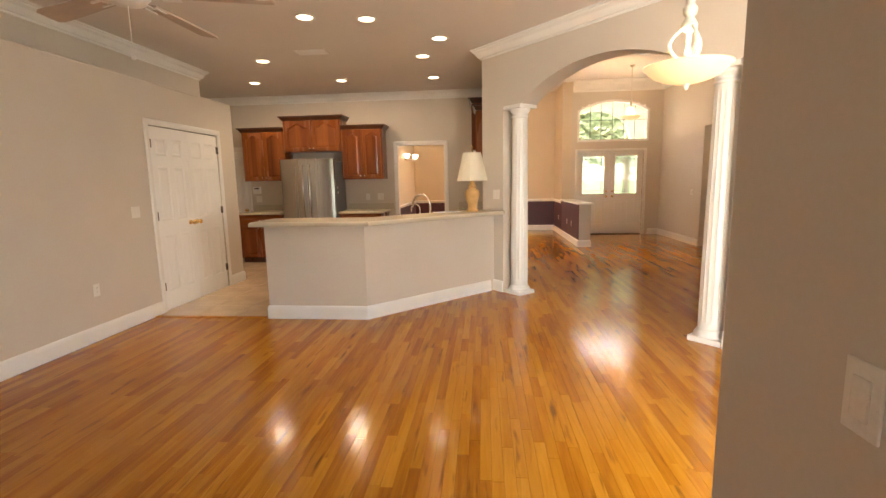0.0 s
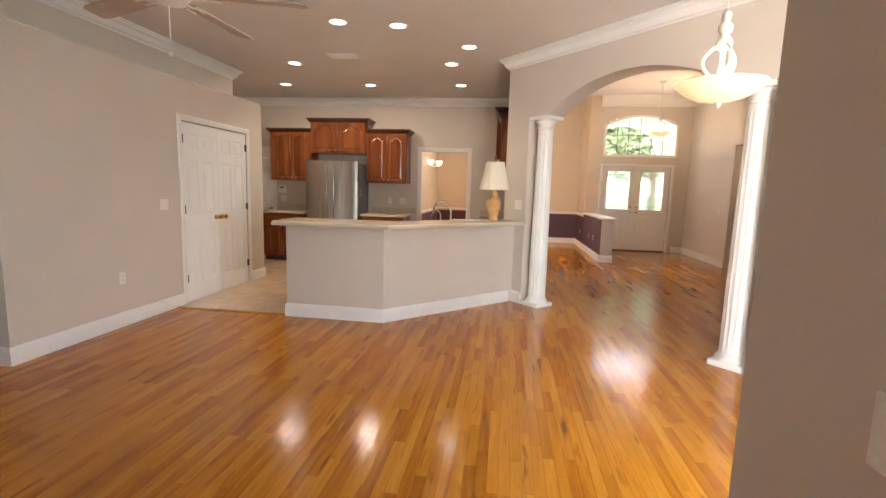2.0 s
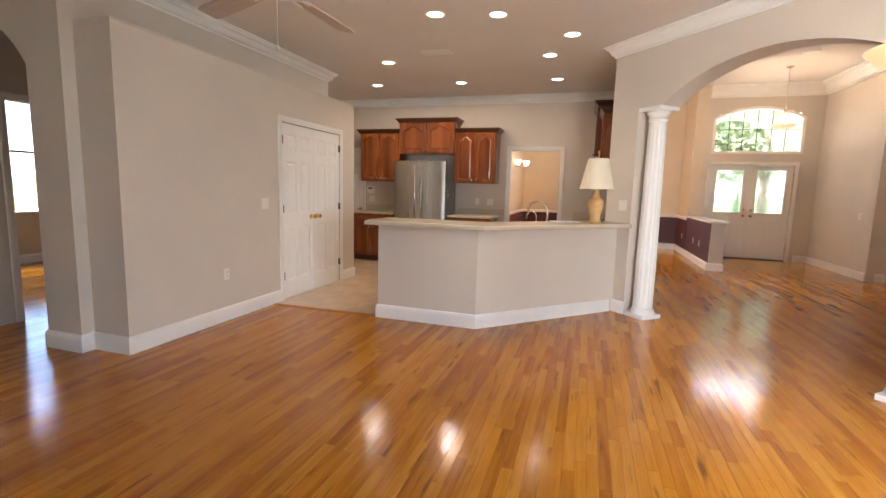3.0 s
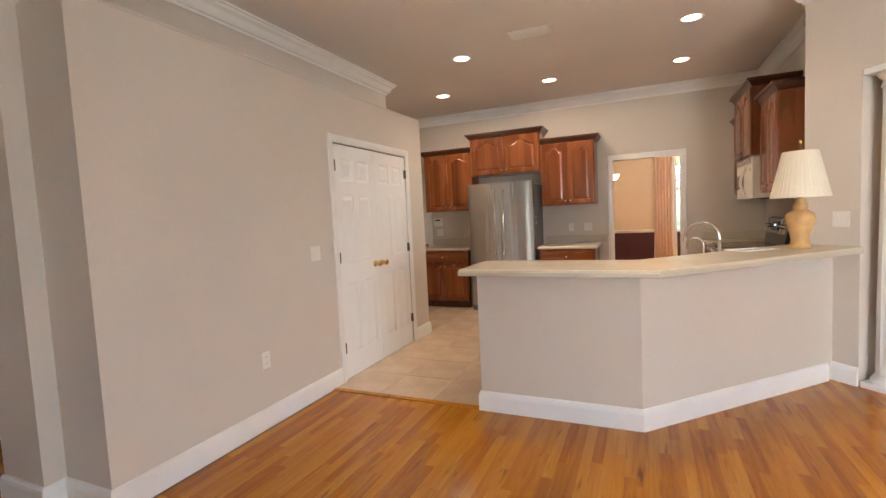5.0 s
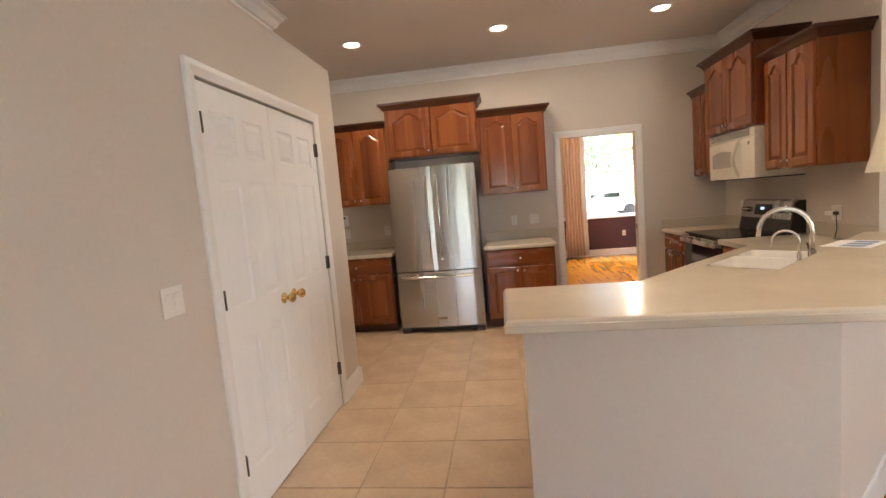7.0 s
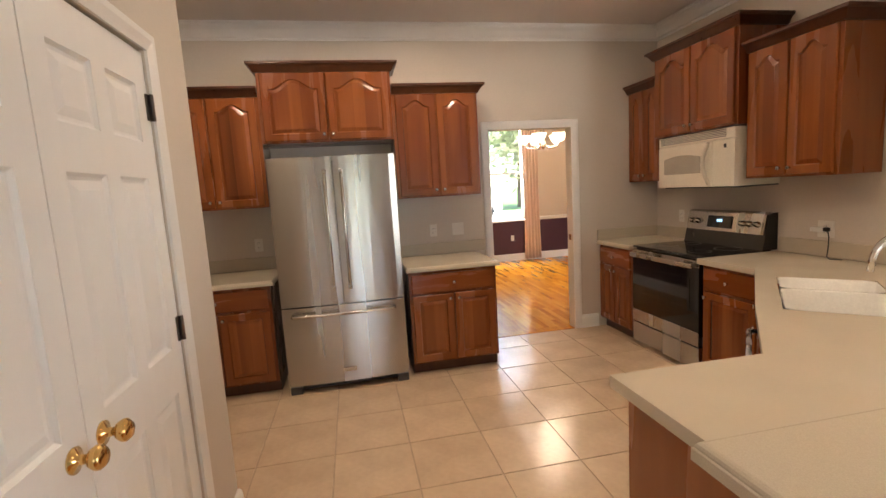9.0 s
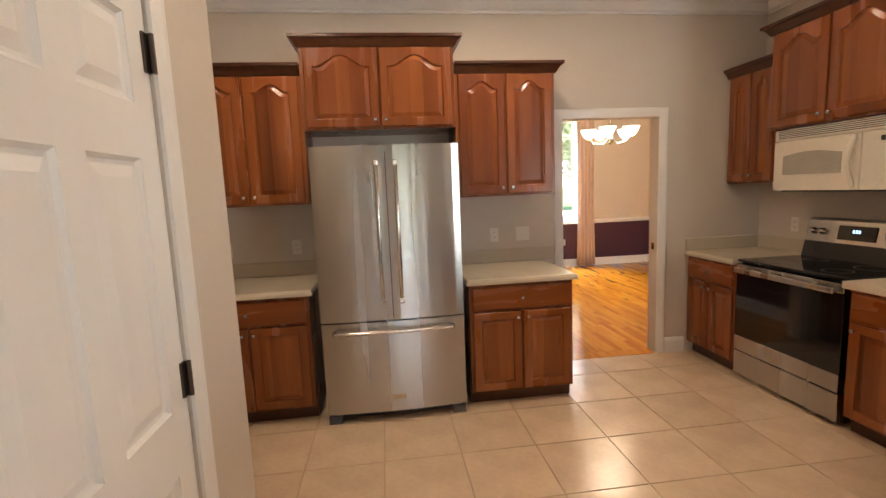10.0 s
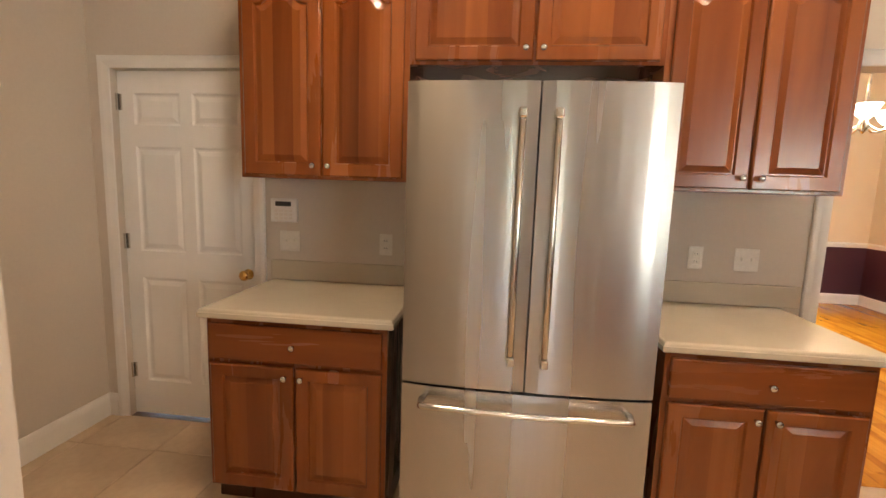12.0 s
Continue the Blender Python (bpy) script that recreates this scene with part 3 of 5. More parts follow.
def leaf(cab, x, z, w, h, rise, knob_x, knob_z):
    d = part("door", door_mesh(w, h, rise), CAB, cab, m=pose(x, 0, z))
    part("panel", panel_mesh(w, h, rise), CABP, d)
    knob(d, knob_x, -0.02, knob_z)
    return d


def crown_piece(cab, w, d, z, left=True, right=True, scale=1.0):
    prof = [(0, 0), (0.012, 0), (0.02, 0.012), (0.03, 0.03), (0.045, 0.05), (0.06, 0.055), (0.06, 0.075), (0, 0.075)]
    prof = [(o * scale, z + h * scale) for o, h in prof]
    path = [(0, 0), (w, 0)]
    if left:
        path = [(0, d)] + path
    if right:
        path = path + [(w, d)]
    bm = sweep(path[::-1], prof)
    add_box(bm, 0.002, w - 0.002, 0.002, d, z + 0.06 * scale, z + 0.074 * scale)
    bmesh.ops.recalc_face_normals(bm, faces=bm.faces)
    part("crown", bm, CROWNW, cab, "dark stained crown moulding")


def upper(m, w, h, d, doors, label, rise=0.055, left=True, right=True, knob_low=True):
    """A wall cabinet; its origin is the lower front left corner, its depth runs along +y."""
    cab = thing("wall_cabinet", m, label, "cabinet", "kitchen wall cabinets")
    part("body", box(0, w, 0.001, d, 0, h, 0.002), CAB, cab)
    gap = 0.012
    dw = (w - 0.05 - gap * (doors - 1)) / doors
    for i in range(doors):
        x = 0.025 + i * (dw + gap)
        right_hand = (i % 2 == 1) if doors > 1 else True
        leaf(cab, x, 0.015, dw, h - 0.03, rise, 0.03 if right_hand else dw - 0.03, 0.045)
    crown_piece(cab, w, d, h - 0.012, left, right)
    return cab


def lower(m, w, d, doors, label, drawer=True, h=0.87, hollow=False):
    """A base cabinet with a toe kick; its origin is the front left corner on the floor."""
    cab = thing("base_cabinet", m, label, "cabinet", "kitchen base cabinets")
    body = box(0, w, 0.001, d, 0.1, 0.69 if hollow else h, 0.002)
    if hollow:
        add_box(body, 0, w, 0.001, 0.03, 0.69, h)
    part("body", body, CAB, cab)
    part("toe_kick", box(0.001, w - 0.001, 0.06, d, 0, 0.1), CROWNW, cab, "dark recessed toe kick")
    top = h - 0.02
    if drawer:
        turn = pose(0, 0, 0, 0, 90, 0)
        dr = part("drawer_front", box(-top, 0.175 - h, -0.02, 0, 0.02, w - 0.02, 0.006, 2), CAB, cab, m=turn)
        kn = knob(dr, 0, 0, 0)
        kn.matrix_basis = turn.inverted() @ pose(w / 2, -0.02, h - 0.1, 90, 0, 0)
        top = h - 0.195
    gap = 0.012
    dw = (w - 0.04 - gap * (doors - 1)) / doors
    for i in range(doors):
        x = 0.02 + i * (dw + gap)
        right_hand = (i % 2 == 1) if doors > 1 else True
        dd = part("door", door_mesh(dw, top - 0.115, 0.0), CAB, cab, m=pose(x, 0, 0.115))
        part("panel", panel_mesh(dw, top - 0.115, 0.0), CABP, dd)
        knob(dd, 0.03 if right_hand else dw - 0.03, -0.02, top - 0.115 - 0.04)
    return cab


upper(pose(-3.525, 7.89, 1.965), 1.05, 0.56, 0.375, 2, "tall-set cherry wall cabinet over the refrigerator with two arched doors", 0.075)
upper(pose(-2.473, 7.905, 1.465), 0.735, 0.88, 0.36, 2, "cherry wall cabinet with two arched doors beside the refrigerator", left=False)
upper(pose(-4.315, 7.91, 1.465), 0.788, 0.88, 0.355, 2, "cherry wall cabinet with pale heartwood streaks by the pantry side", right=False)
lower(pose(-2.47, 7.60, 0), 0.735, 0.665, 2, "cherry base cabinet with one drawer and two doors beside the doorway")
lower(pose(-4.33, 7.63, 0), 0.79, 0.635, 2, "cherry base cabinet with one drawer beside the refrigerator")
SIDE = Matrix(((0, 1, 0, 0), (-1, 0, 0, 0), (0, 0, 1, 0), (0, 0, 0, 1)))


def side(x, y, z=0.0):
    """A pose for what stands against the side wall and faces -x; local x runs towards -y."""
    return Matrix.Translation((x, y, z)) @ SIDE


upper(side(-0.05, 8.262, 1.48), 0.50, 0.88, 0.325, 2, "narrow cherry wall cabinet in the corner by the microwave", right=False)
upper(side(-0.12, 7.76, 1.86), 0.92, 0.69, 0.395, 2, "cherry wall cabinet with two arched doors above the microwave", 0.07)
upper(side(-0.05, 6.832, 1.47), 0.65, 0.88, 0.325, 2, "cherry wall cabinet with two arched doors and a plain end panel", left=False)
lower(side(-0.39, 8.262), 0.56, 0.66, 2, "cherry base cabinet between doorway wall and range")
lower(side(-0.39, 6.835), 0.49, 0.66, 1, "cherry base cabinet at the corner of the sink counter")
DIAG = Matrix(((-0.7071, 0.7071, 0, 0), (-0.7071, -0.7071, 0, 0), (0, 0, 1, 0), (0, 0, 0, 1)))
lower(Matrix.Translation((-0.41, 6.325, 0)) @ DIAG, 0.80, 0.6, 2, "cherry sink base cabinet set at an angle", hollow=True)
lower(pose(-2.09, 5.17, 0) @ pose(0.58, 0, 0, 0, 0, 180), 0.575, 0.6, 2, "cherry base cabinet at the end of the peninsula")

# dishwasher beside the sink
dish = thing("dishwasher", Matrix.Translation((-0.985, 5.75, 0)) @ DIAG, "black dishwasher with a steel bar handle under the sink counter", "dishwasher")
part("door", box(0, 0.598, -0.02, 0.0, 0.1, 0.73, 0.006), BLACK, dish)
part("control_panel", box(0, 0.598, -0.024, 0.0, 0.735, 0.865, 0.006), BLACKG, dish)
part("handle", tube([(0.06, -0.02, 0.77), (0.06, -0.06, 0.77), (0.54, -0.06, 0.77), (0.54, -0.02, 0.77)], 0.011), STEEL, dish, "steel bar handle", True)
part("body", box(0.002, 0.596, 0.001, 0.56, 0.08, 0.69), BLACK, dish)

# ---- worktops ----


def inset(points, d):
    """A plan outline, anticlockwise, drawn in by d with mitred corners."""
    pts, out_ = [Vector(p) for p in points], []
    for i, p in enumerate(pts):
        a, b = (p - pts[i - 1]).normalized(), (pts[(i + 1) % len(pts)] - p).normalized()
        na, nb = Vector((-a.y, a.x)), Vector((-b.y, b.x))
        mitre = (na + nb).normalized()
        out_.append(tuple(p + mitre * d / max(0.3, mitre.dot(na))))
    return out_


def worktop(name, outline, z0, z1, label, category="worktop"):
    """A slab with a moulded edge band: a square lower lip, a small groove and a rounded shoulder."""
    top = thing(name, pose(0, 0, 0), label, category)
    part("slab", prism(inset(outline, 0.022), z0, z1), COUNTER, top)
    prof = [(0.022, z0), (0.004, z0), (0.0, z0 + 0.004), (0.0, z1 - 0.017), (0.0035, z1 - 0.0145), (0.004, z1 - 0.011), (0.0065, z1 - 0.0055), (0.0115, z1 - 0.0015), (0.017, z1), (0.022, z1)]
    band = sweep(outline, prof, closed=True)
    bmesh.ops.recalc_face_normals(band, faces=band.faces)
    part("edge_band", band, COUNTER, top, "moulded edge with a fine groove")
    return top


worktop("worktop", [(-2.49, 7.57), (-1.705, 7.57), (-1.705, 8.268), (-2.49, 8.268)], 0.872, 0.912, "cream solid-surface worktop beside the doorway")
worktop("worktop", [(-4.355, 7.60), (-3.51, 7.60), (-3.51, 8.268), (-4.355, 8.268)], 0.872, 0.912, "cream solid-surface worktop by the pantry side")
worktop("worktop", [(-0.425, 7.70), (0.278, 7.70), (0.278, 8.268), (-0.425, 8.268)], 0.872, 0.912, "cream solid-surface worktop between doorway wall and range")
for nm, b in (("backsplash", (-2.49, -1.625, 8.25, 8.268, 0.912, 1.02)), ("backsplash", (-4.355, -3.51, 8.25, 8.268, 0.912, 1.02)), ("backsplash", (-0.42, 0.262, 8.25, 8.268, 0.912, 1.02)), ("backsplash", (0.262, 0.278, 7.70, 8.25, 0.912, 1.02)), ("backsplash", (0.262, 0.278, 5.8, 6.84, 0.912, 1.02))):
    tagged(part(nm, box(*b, 0.004), COUNTER), "low cream solid-surface backsplash against the wall", "backsplash")
# sink counter with its cut-out: along the slant the deck is laid in strips round the bowl
deck = bmesh.new()
TOP = 0.912


def slant(s, t):
    """A point of the slanted counter: s along it from the range side, t back from its edge."""
    return (-0.43 - 0.7071 * s + 0.7071 * t, 6.36 - 0.7071 * s - 0.7071 * t)


def slab(points):
    b2 = prism(points, 0.872, TOP)
    me = bpy.data.meshes.new("tmp")
    b2.to_mesh(me)
    b2.free()
    deck.from_mesh(me)
    bpy.data.meshes.remove(me)


S0, S1, T0, T1 = 0.22, 0.98, 0.10, 0.53
slab([slant(S0, 0), slant(S0, T0), slant(S1, T0), slant(S1, 0)][::-1])
slab([slant(S0, T1), slant(S0, 0.74), slant(S1, 0.74), slant(S1, T1)][::-1])
slab([slant(S1, 0), slant(S1, 0.74), (-1.24, 4.42), (-2.12, 4.43), (-2.12, 5.215), (-1.56, 5.205)][::-1])
slab([slant(S0, 0), slant(S0, 0.74), (0.04, 5.735), (0.272, 5.735), (0.272, 6.855), (-0.43, 6.855), (-0.43, 6.36)])
bmesh.ops.remove_doubles(deck, verts=deck.verts, dist=1e-4)
bmesh.ops.recalc_face_normals(deck, faces=deck.faces)
tagged(part("worktop", deck, COUNTER), "cream solid-surface worktop bending round the sink", "worktop")
sink = thing("sink", pose(*slant((S0 + S1) / 2, (T0 + T1) / 2), TOP, 0, 0, 45), "white moulded double-bowl kitchen sink in the worktop", "sink")


def rounded(hx, hy, r, z, n=5):
    pts = []
    for cx, cy, a0 in ((hx - r, hy - r, 0), (-hx + r, hy - r, 90), (-hx + r, -hy + r, 180), (hx - r, -hy + r, 270)):
        for i in range(n + 1):
            a = radians(a0 + 90 * i / n)
            pts.append((cx + r * math.cos(a), cy + r * math.sin(a), z))
    return pts


def bowl(cx, hx):
    rings = [rounded(hx + 0.006, 0.209, 0.05, 0.0), rounded(hx - 0.006, 0.203, 0.06, -0.01), rounded(hx - 0.012, 0.197, 0.07, -0.15), rounded(hx - 0.05, 0.16, 0.06, -0.18)]
    bm = bmesh.new()
    vs = [[bm.verts.new((x + cx, y, z)) for x, y, z in r] for r in rings]
    for a, b in zip(vs, vs[1:]):
        for i in range(len(a)):
            bm.faces.new((a[i], b[i], b[(i + 1) % len(a)], a[(i + 1) % len(a)]))
    bm.faces.new(vs[-1])
    part("bowl", bm, SINKW, sink, smooth=True)


bowl(-0.155, 0.215)
bowl(0.225, 0.145)
part("rim", box(0.063, 0.079, -0.205, 0.205, -0.14, -0.004, 0.006), SINKW, sink)
part("drain", lathe([(0.001, -0.178), (0.04, -0.178), (0.042, -0.175), (0.03, -0.174)], 16), CHROME, sink, "steel drain", True, pose(-0.155, 0, 0))


def faucet(m, h, reach, r, label, lever):
    f = thing("faucet", m, label, "faucet", "sink faucets")
    part("base", lathe([(r * 2.2, 0), (r * 2.2, 0.008), (r * 1.6, 0.02), (r * 1.5, 0.09), (r * 1.1, 0.1)], 16), CHROME, f, smooth=True)
    pts = [(0, 0, 0.09)] + [(0, 0, h - reach / 2)]
    for i in range(1, 13):
        a = math.pi * i / 13
        pts.append((0, reach / 2 - reach / 2 * math.cos(a), h - reach / 2 + reach / 2 * math.sin(a)))
    pts.append((0, reach * 1.01, h - reach / 2 - 0.03))
    part("spout", tube(pts, r, 10), CHROME, f, smooth=True)
    if lever:
        part("lever", tube([(r * 1.4, 0, 0.06), (0.05, 0, 0.075), (0.11, 0, 0.12)], [0.008, 0.007, 0.006], 8), CHROME, f, smooth=True)
    return f


faucet(pose(*slant(0.86, 0.60), TOP, 0, 0, 70), 0.33, 0.24, 0.013, "tall chrome gooseneck kitchen faucet behind the sink", True)
faucet(pose(*slant(1.0, 0.58), TOP, 0, 0, 70), 0.22, 0.12, 0.007, "slim chrome drinking-water tap beside the sink", False)

# raised bar top
BAR = [(-2.285, 4.10), (-1.065, 4.06), (0.275, 5.40), (0.30, 5.475), (0.056, 5.73), (-0.03, 5.82), (-1.19, 4.66), (-2.285, 4.66)]
worktop("bar_top", BAR, 0.985, 1.03, "cream solid-surface raised bar top on the peninsula", "bar top")
paper = thing("leaflet", pose(-0.42, 5.30, 1.031, 0, 0, 38), "printed white leaflet lying on the bar top", "paper")
part("sheet", box(-0.15, 0.15, -0.105, 0.105, 0, 0.002), PAPER, paper)
for i in range(3):
    part("print", box(-0.12 + i * 0.09, -0.055 + i * 0.09, -0.07, 0.03, 0.002, 0.0025), INK, paper, "blue print")

# ---- refrigerator ----
fr = thing("refrigerator", pose(-3.458, 7.53, 0), "stainless steel french-door refrigerator with a bottom freezer drawer", "refrigerator")
FW = 0.936
part("body", box(0.01, FW - 0.01, 0.075, 0.70, 0.07, 1.79, 0.01), FSIDE, fr, "dark grey cabinet sides")


def bowed(x0, x1, z0, z1, y_back, y_edge, bulge, n=10):
    """A steel door skin, bowed across its width and rounded at its edges."""
    prof = [(x0, y_back)]
    for i in range(n + 1):
        s = i / n
        prof.append((x0 + (x1 - x0) * s, y_edge - bulge * (1 - (2 * (x0 + (x1 - x0) * s) / FW - 1) ** 2) + 0.006 * (abs(2 * s - 1) ** 10)))
    prof.append((x1, y_back))
    bm = prism([(x, y) for x, y in prof], z0, z1)
    return bm


for k, (x0, x1) in enumerate(((0.0, FW / 2 - 0.003), (FW / 2 + 0.003, FW))):
    d = part("door", bowed(x0, x1, 0.70, 1.82, 0.07, 0.0, 0.022), STEEL, fr, smooth=False)
    hx = FW / 2 + (-0.06 if k == 0 else 0.06)
    part("handle", tube([(hx, -0.02, 0.83), (hx, -0.055, 0.83), (hx, -0.068, 0.86), (hx, -0.068, 1.68), (hx, -0.055, 1.71), (hx, -0.02, 1.71)], 0.0125, 12), NICKEL, d, "brushed steel bar handle", True)
    for hz in (0.835, 1.705):
        part("handle_post", box(hx - 0.015, hx + 0.015, -0.084, -0.015, hz - 0.018, hz + 0.018, 0.007, 3), NICKEL, d, "polished handle end")
    part("hinge_cover", box(x0 + 0.03 if k == 0 else x1 - 0.13, x0 + 0.13 if k == 0 else x1 - 0.03, 0.08, 0.18, 1.79, 1.815, 0.008), GREYP, fr, "grey hinge cover")
dr = part("freezer_drawer", bowed(0.0, FW, 0.075, 0.69, 0.07, 0.0, 0.022), STEEL, fr)
hp = [(0.08, -0.005, 0.635), (0.085, -0.06, 0.635)] + [(0.09 + (FW - 0.18) * i / 8, -0.065 - 0.012 * (1 - (i / 4 - 1) ** 2), 0.635) for i in range(9)] + [(FW - 0.085, -0.06, 0.635), (FW - 0.08, -0.005, 0.635)]
part("handle", tube(hp, 0.0125, 12), NICKEL, dr, "brushed steel bar handle", True)
part("badge", box(FW / 2 - 0.055, FW / 2 + 0.055, -0.0255, -0.018, 0.155, 0.19, 0.003), NICKEL, dr, "small raised metal badge")
for sz, sw_ in ((1.30, 0.03), (1.22, 0.05)):
    part("sticker", box(FW - 0.0101, FW - 0.009, 0.2, 0.2 + sw_, sz, sz + 0.04), PLATE, fr, "small white sticker on the side")
part("base_grille", box(0.06, FW - 0.06, 0.03, 0.1, 0.03, 0.075, 0.005), BLACK, fr, "black base grille")
for x in (0.05, FW - 0.05):
    part("foot", box(x - 0.045, x + 0.045, 0.005, 0.09, 0.0, 0.062, 0.008), GREYP, fr, "grey plastic foot cover")

# ---- range and microwave ----
rg = thing("range", side(-0.375, 7.70), "stainless steel and black electric range with a glass cooktop", "range")
RW = 0.835
part("body", box(0, RW, 0.03, 0.62, 0.03, 0.90), BLACK, rg)
part("cooktop", box(-0.002, RW + 0.002, -0.01, 0.60, 0.90, 0.918, 0.005), BLACKG, rg, "black ceramic glass cooktop")
for cx, cy, r in ((0.22, 0.16, 0.1), (0.62, 0.16, 0.08), (0.22, 0.42, 0.075), (0.62, 0.42, 0.1)):
    part("burner", lathe([(r - 0.004, 0.9182), (r - 0.004, 0.9188), (r, 0.9188), (r, 0.9182)], 32, cap=False), GREYP, rg, "grey burner ring", m=pose(cx, cy, 0))
od = part("oven_door", box(0.004, RW - 0.004, -0.02, 0.03, 0.30, 0.885, 0.006), BLACKG, rg, "black glass oven door")
part("window", box(0.1, RW - 0.1, -0.022, -0.018, 0.50, 0.74, 0.003), BLACKG, od, "dark oven window")
part("trim", box(0.004, RW - 0.004, -0.024, -0.016, 0.225, 0.335, 0.004), STEEL, od, "steel strip under the glass")
part("trim", box(0.004, RW - 0.004, -0.024, -0.016, 0.83, 0.885, 0.004), STEEL, od, "steel strip over the glass")
part("handle", box(0.03, RW - 0.03, -0.072, -0.05, 0.825, 0.865, 0.01, 3), STEEL, od, "flat steel handle")
for x in (0.05, RW - 0.09):
    part("handle_post", box(x, x + 0.04, -0.06, -0.02, 0.83, 0.86, 0.004), STEEL, od)
part("drawer", box(0.004, RW - 0.004, -0.02, 0.03, 0.035, 0.215, 0.006), STEEL, rg, "steel storage drawer")
bgp = bmesh.new()
loops(bgp, [[(x, 0.665, 0.918), (x, 0.52, 0.918), (x, 0.545, 1.03), (x, 0.575, 1.185), (x, 0.61, 1.20), (x, 0.665, 1.20)] for x in (0.0, RW)])
bmesh.ops.recalc_face_normals(bgp, faces=bgp.faces)
bg = part("backguard", bgp, BLACK, rg, "black backguard")
cpm = bmesh.new()
loops(cpm, [[(x, 0.56, 1.03), (x, 0.535, 1.035), (x, 0.565, 1.19), (x, 0.6, 1.207), (x, 0.6, 1.2)] for x in (0.01, RW - 0.01)])
bmesh.ops.recalc_face_normals(cpm, faces=cpm.faces)
cp = part("control_panel", cpm, STEEL, bg, "brushed steel control panel")
tilt = 79
for x in (0.07, 0.14, RW - 0.14, RW - 0.07, RW - 0.21):
    part("knob", lathe([(0.026, 0), (0.026, 0.01), (0.021, 0.014), (0.019, 0.032), (0.001, 0.033)], 18), NICKEL, bg, "steel burner knob", True, pose(x, 0.549, 1.11, tilt, 0, 0))
part("display", box(-0.13, 0.13, -0.05, 0.05, 0, 0.004, 0.002), BLACKG, bg, "black display window", m=pose(RW / 2 - 0.03, 0.5475, 1.112, tilt, 0, 0))
for i, dx in enumerate((-0.025, -0.005, 0.015)):
    part("digit", box(dx, dx + 0.013, 0.0, 0.022, 0.004, 0.005), DISPLAY, bg, "blue lit digit", m=pose(RW / 2 - 0.03, 0.5475, 1.112, tilt, 0, 0))

mw = thing("microwave", side(-0.12, 7.70, 1.42), "bisque over-the-range microwave oven with a curved handle", "microwave")
MW, MH = 0.84, 0.43
part("body", box(0, MW, 0.03, 0.40, 0, MH, 0.006), BISQUE, mw)
part("base_plate", box(0.02, MW + 0.0, 0.05, 0.39, -0.012, 0.0, 0.003), BLACK, mw, "dark underside plate")


def curved(x0, x1, z0, z1, back, edge, bulge, n=12):
    pr = [(x0, back)] + [(x0 + (x1 - x0) * i / n, edge - bulge * (1 - (2 * (x0 + (x1 - x0) * i / n) / MW - 1) ** 2)) for i in range(n + 1)] + [(x1, back)]
    return prism(pr, z0, z1, 0.005, 2)


md = part("door", curved(0.0, 0.64, 0.0, 0.345, 0.032, 0.0, 0.02), BISQUE, mw)
wp = [(0.09, 0.11), (0.53, 0.11), (0.53, 0.24)] + [(0.53 - 0.44 * i / 10, 0.24 + 0.025 * math.sin(math.pi * i / 10)) for i in range(1, 10)] + [(0.09, 0.24)]
wb = bmesh.new()
loops(wb, [[(x, -0.027 + 0.02 * (2 * x / MW - 1) ** 2 + dy, z) for x, z in wp] for dy in (0.004, 0.0)])
bmesh.ops.recalc_face_normals(wb, faces=wb.faces)
part("window", wb, mat("microwave_window_mesh", (0.42, 0.39, 0.33), 0.25, bump=0.2, bump_scale=900), md, "pale meshed window")
hp = [(0.60, -0.01, 0.02)] + [(0.60 + 0.0 * i, -0.02 - 0.045 * math.sin(math.pi * i / 10), 0.03 + 0.29 * i / 10) for i in range(11)] + [(0.60, -0.01, 0.335)]
part("handle", tube(hp, 0.014, 10), BISQUE, md, "curved bisque handle", True)
pn = part("control_panel", curved(0.645, MW, 0.0, 0.345, 0.032, 0.0, 0.02), BISQUE, mw)
part("display", box(0.69, 0.77, -0.008, -0.002, 0.285, 0.315, 0.002), BLACK, pn, "dark clock display")
for r in range(5):
    for c in range(3):
        part("button", box(0.685 + c * 0.035, 0.713 + c * 0.035, -0.0065 + c * 0.003, 0.0, 0.08 + r * 0.036, 0.104 + r * 0.036, 0.002), PLATE, pn)
part("vent_grille", box(0.0, MW, 0.0, 0.035, 0.35, MH, 0.006), BISQUE, mw)
for i in range(5):
    part("slat", box(0.03, MW - 0.08, -0.004, 0.002, 0.362 + i * 0.012, 0.367 + i * 0.012), BISQUE, mw)
    part("slot", box(0.03, MW - 0.08, -0.001, 0.001, 0.367 + i * 0.012, 0.3735 + i * 0.012), GREYP, mw, "dark vent slot")

# ---- doors ----


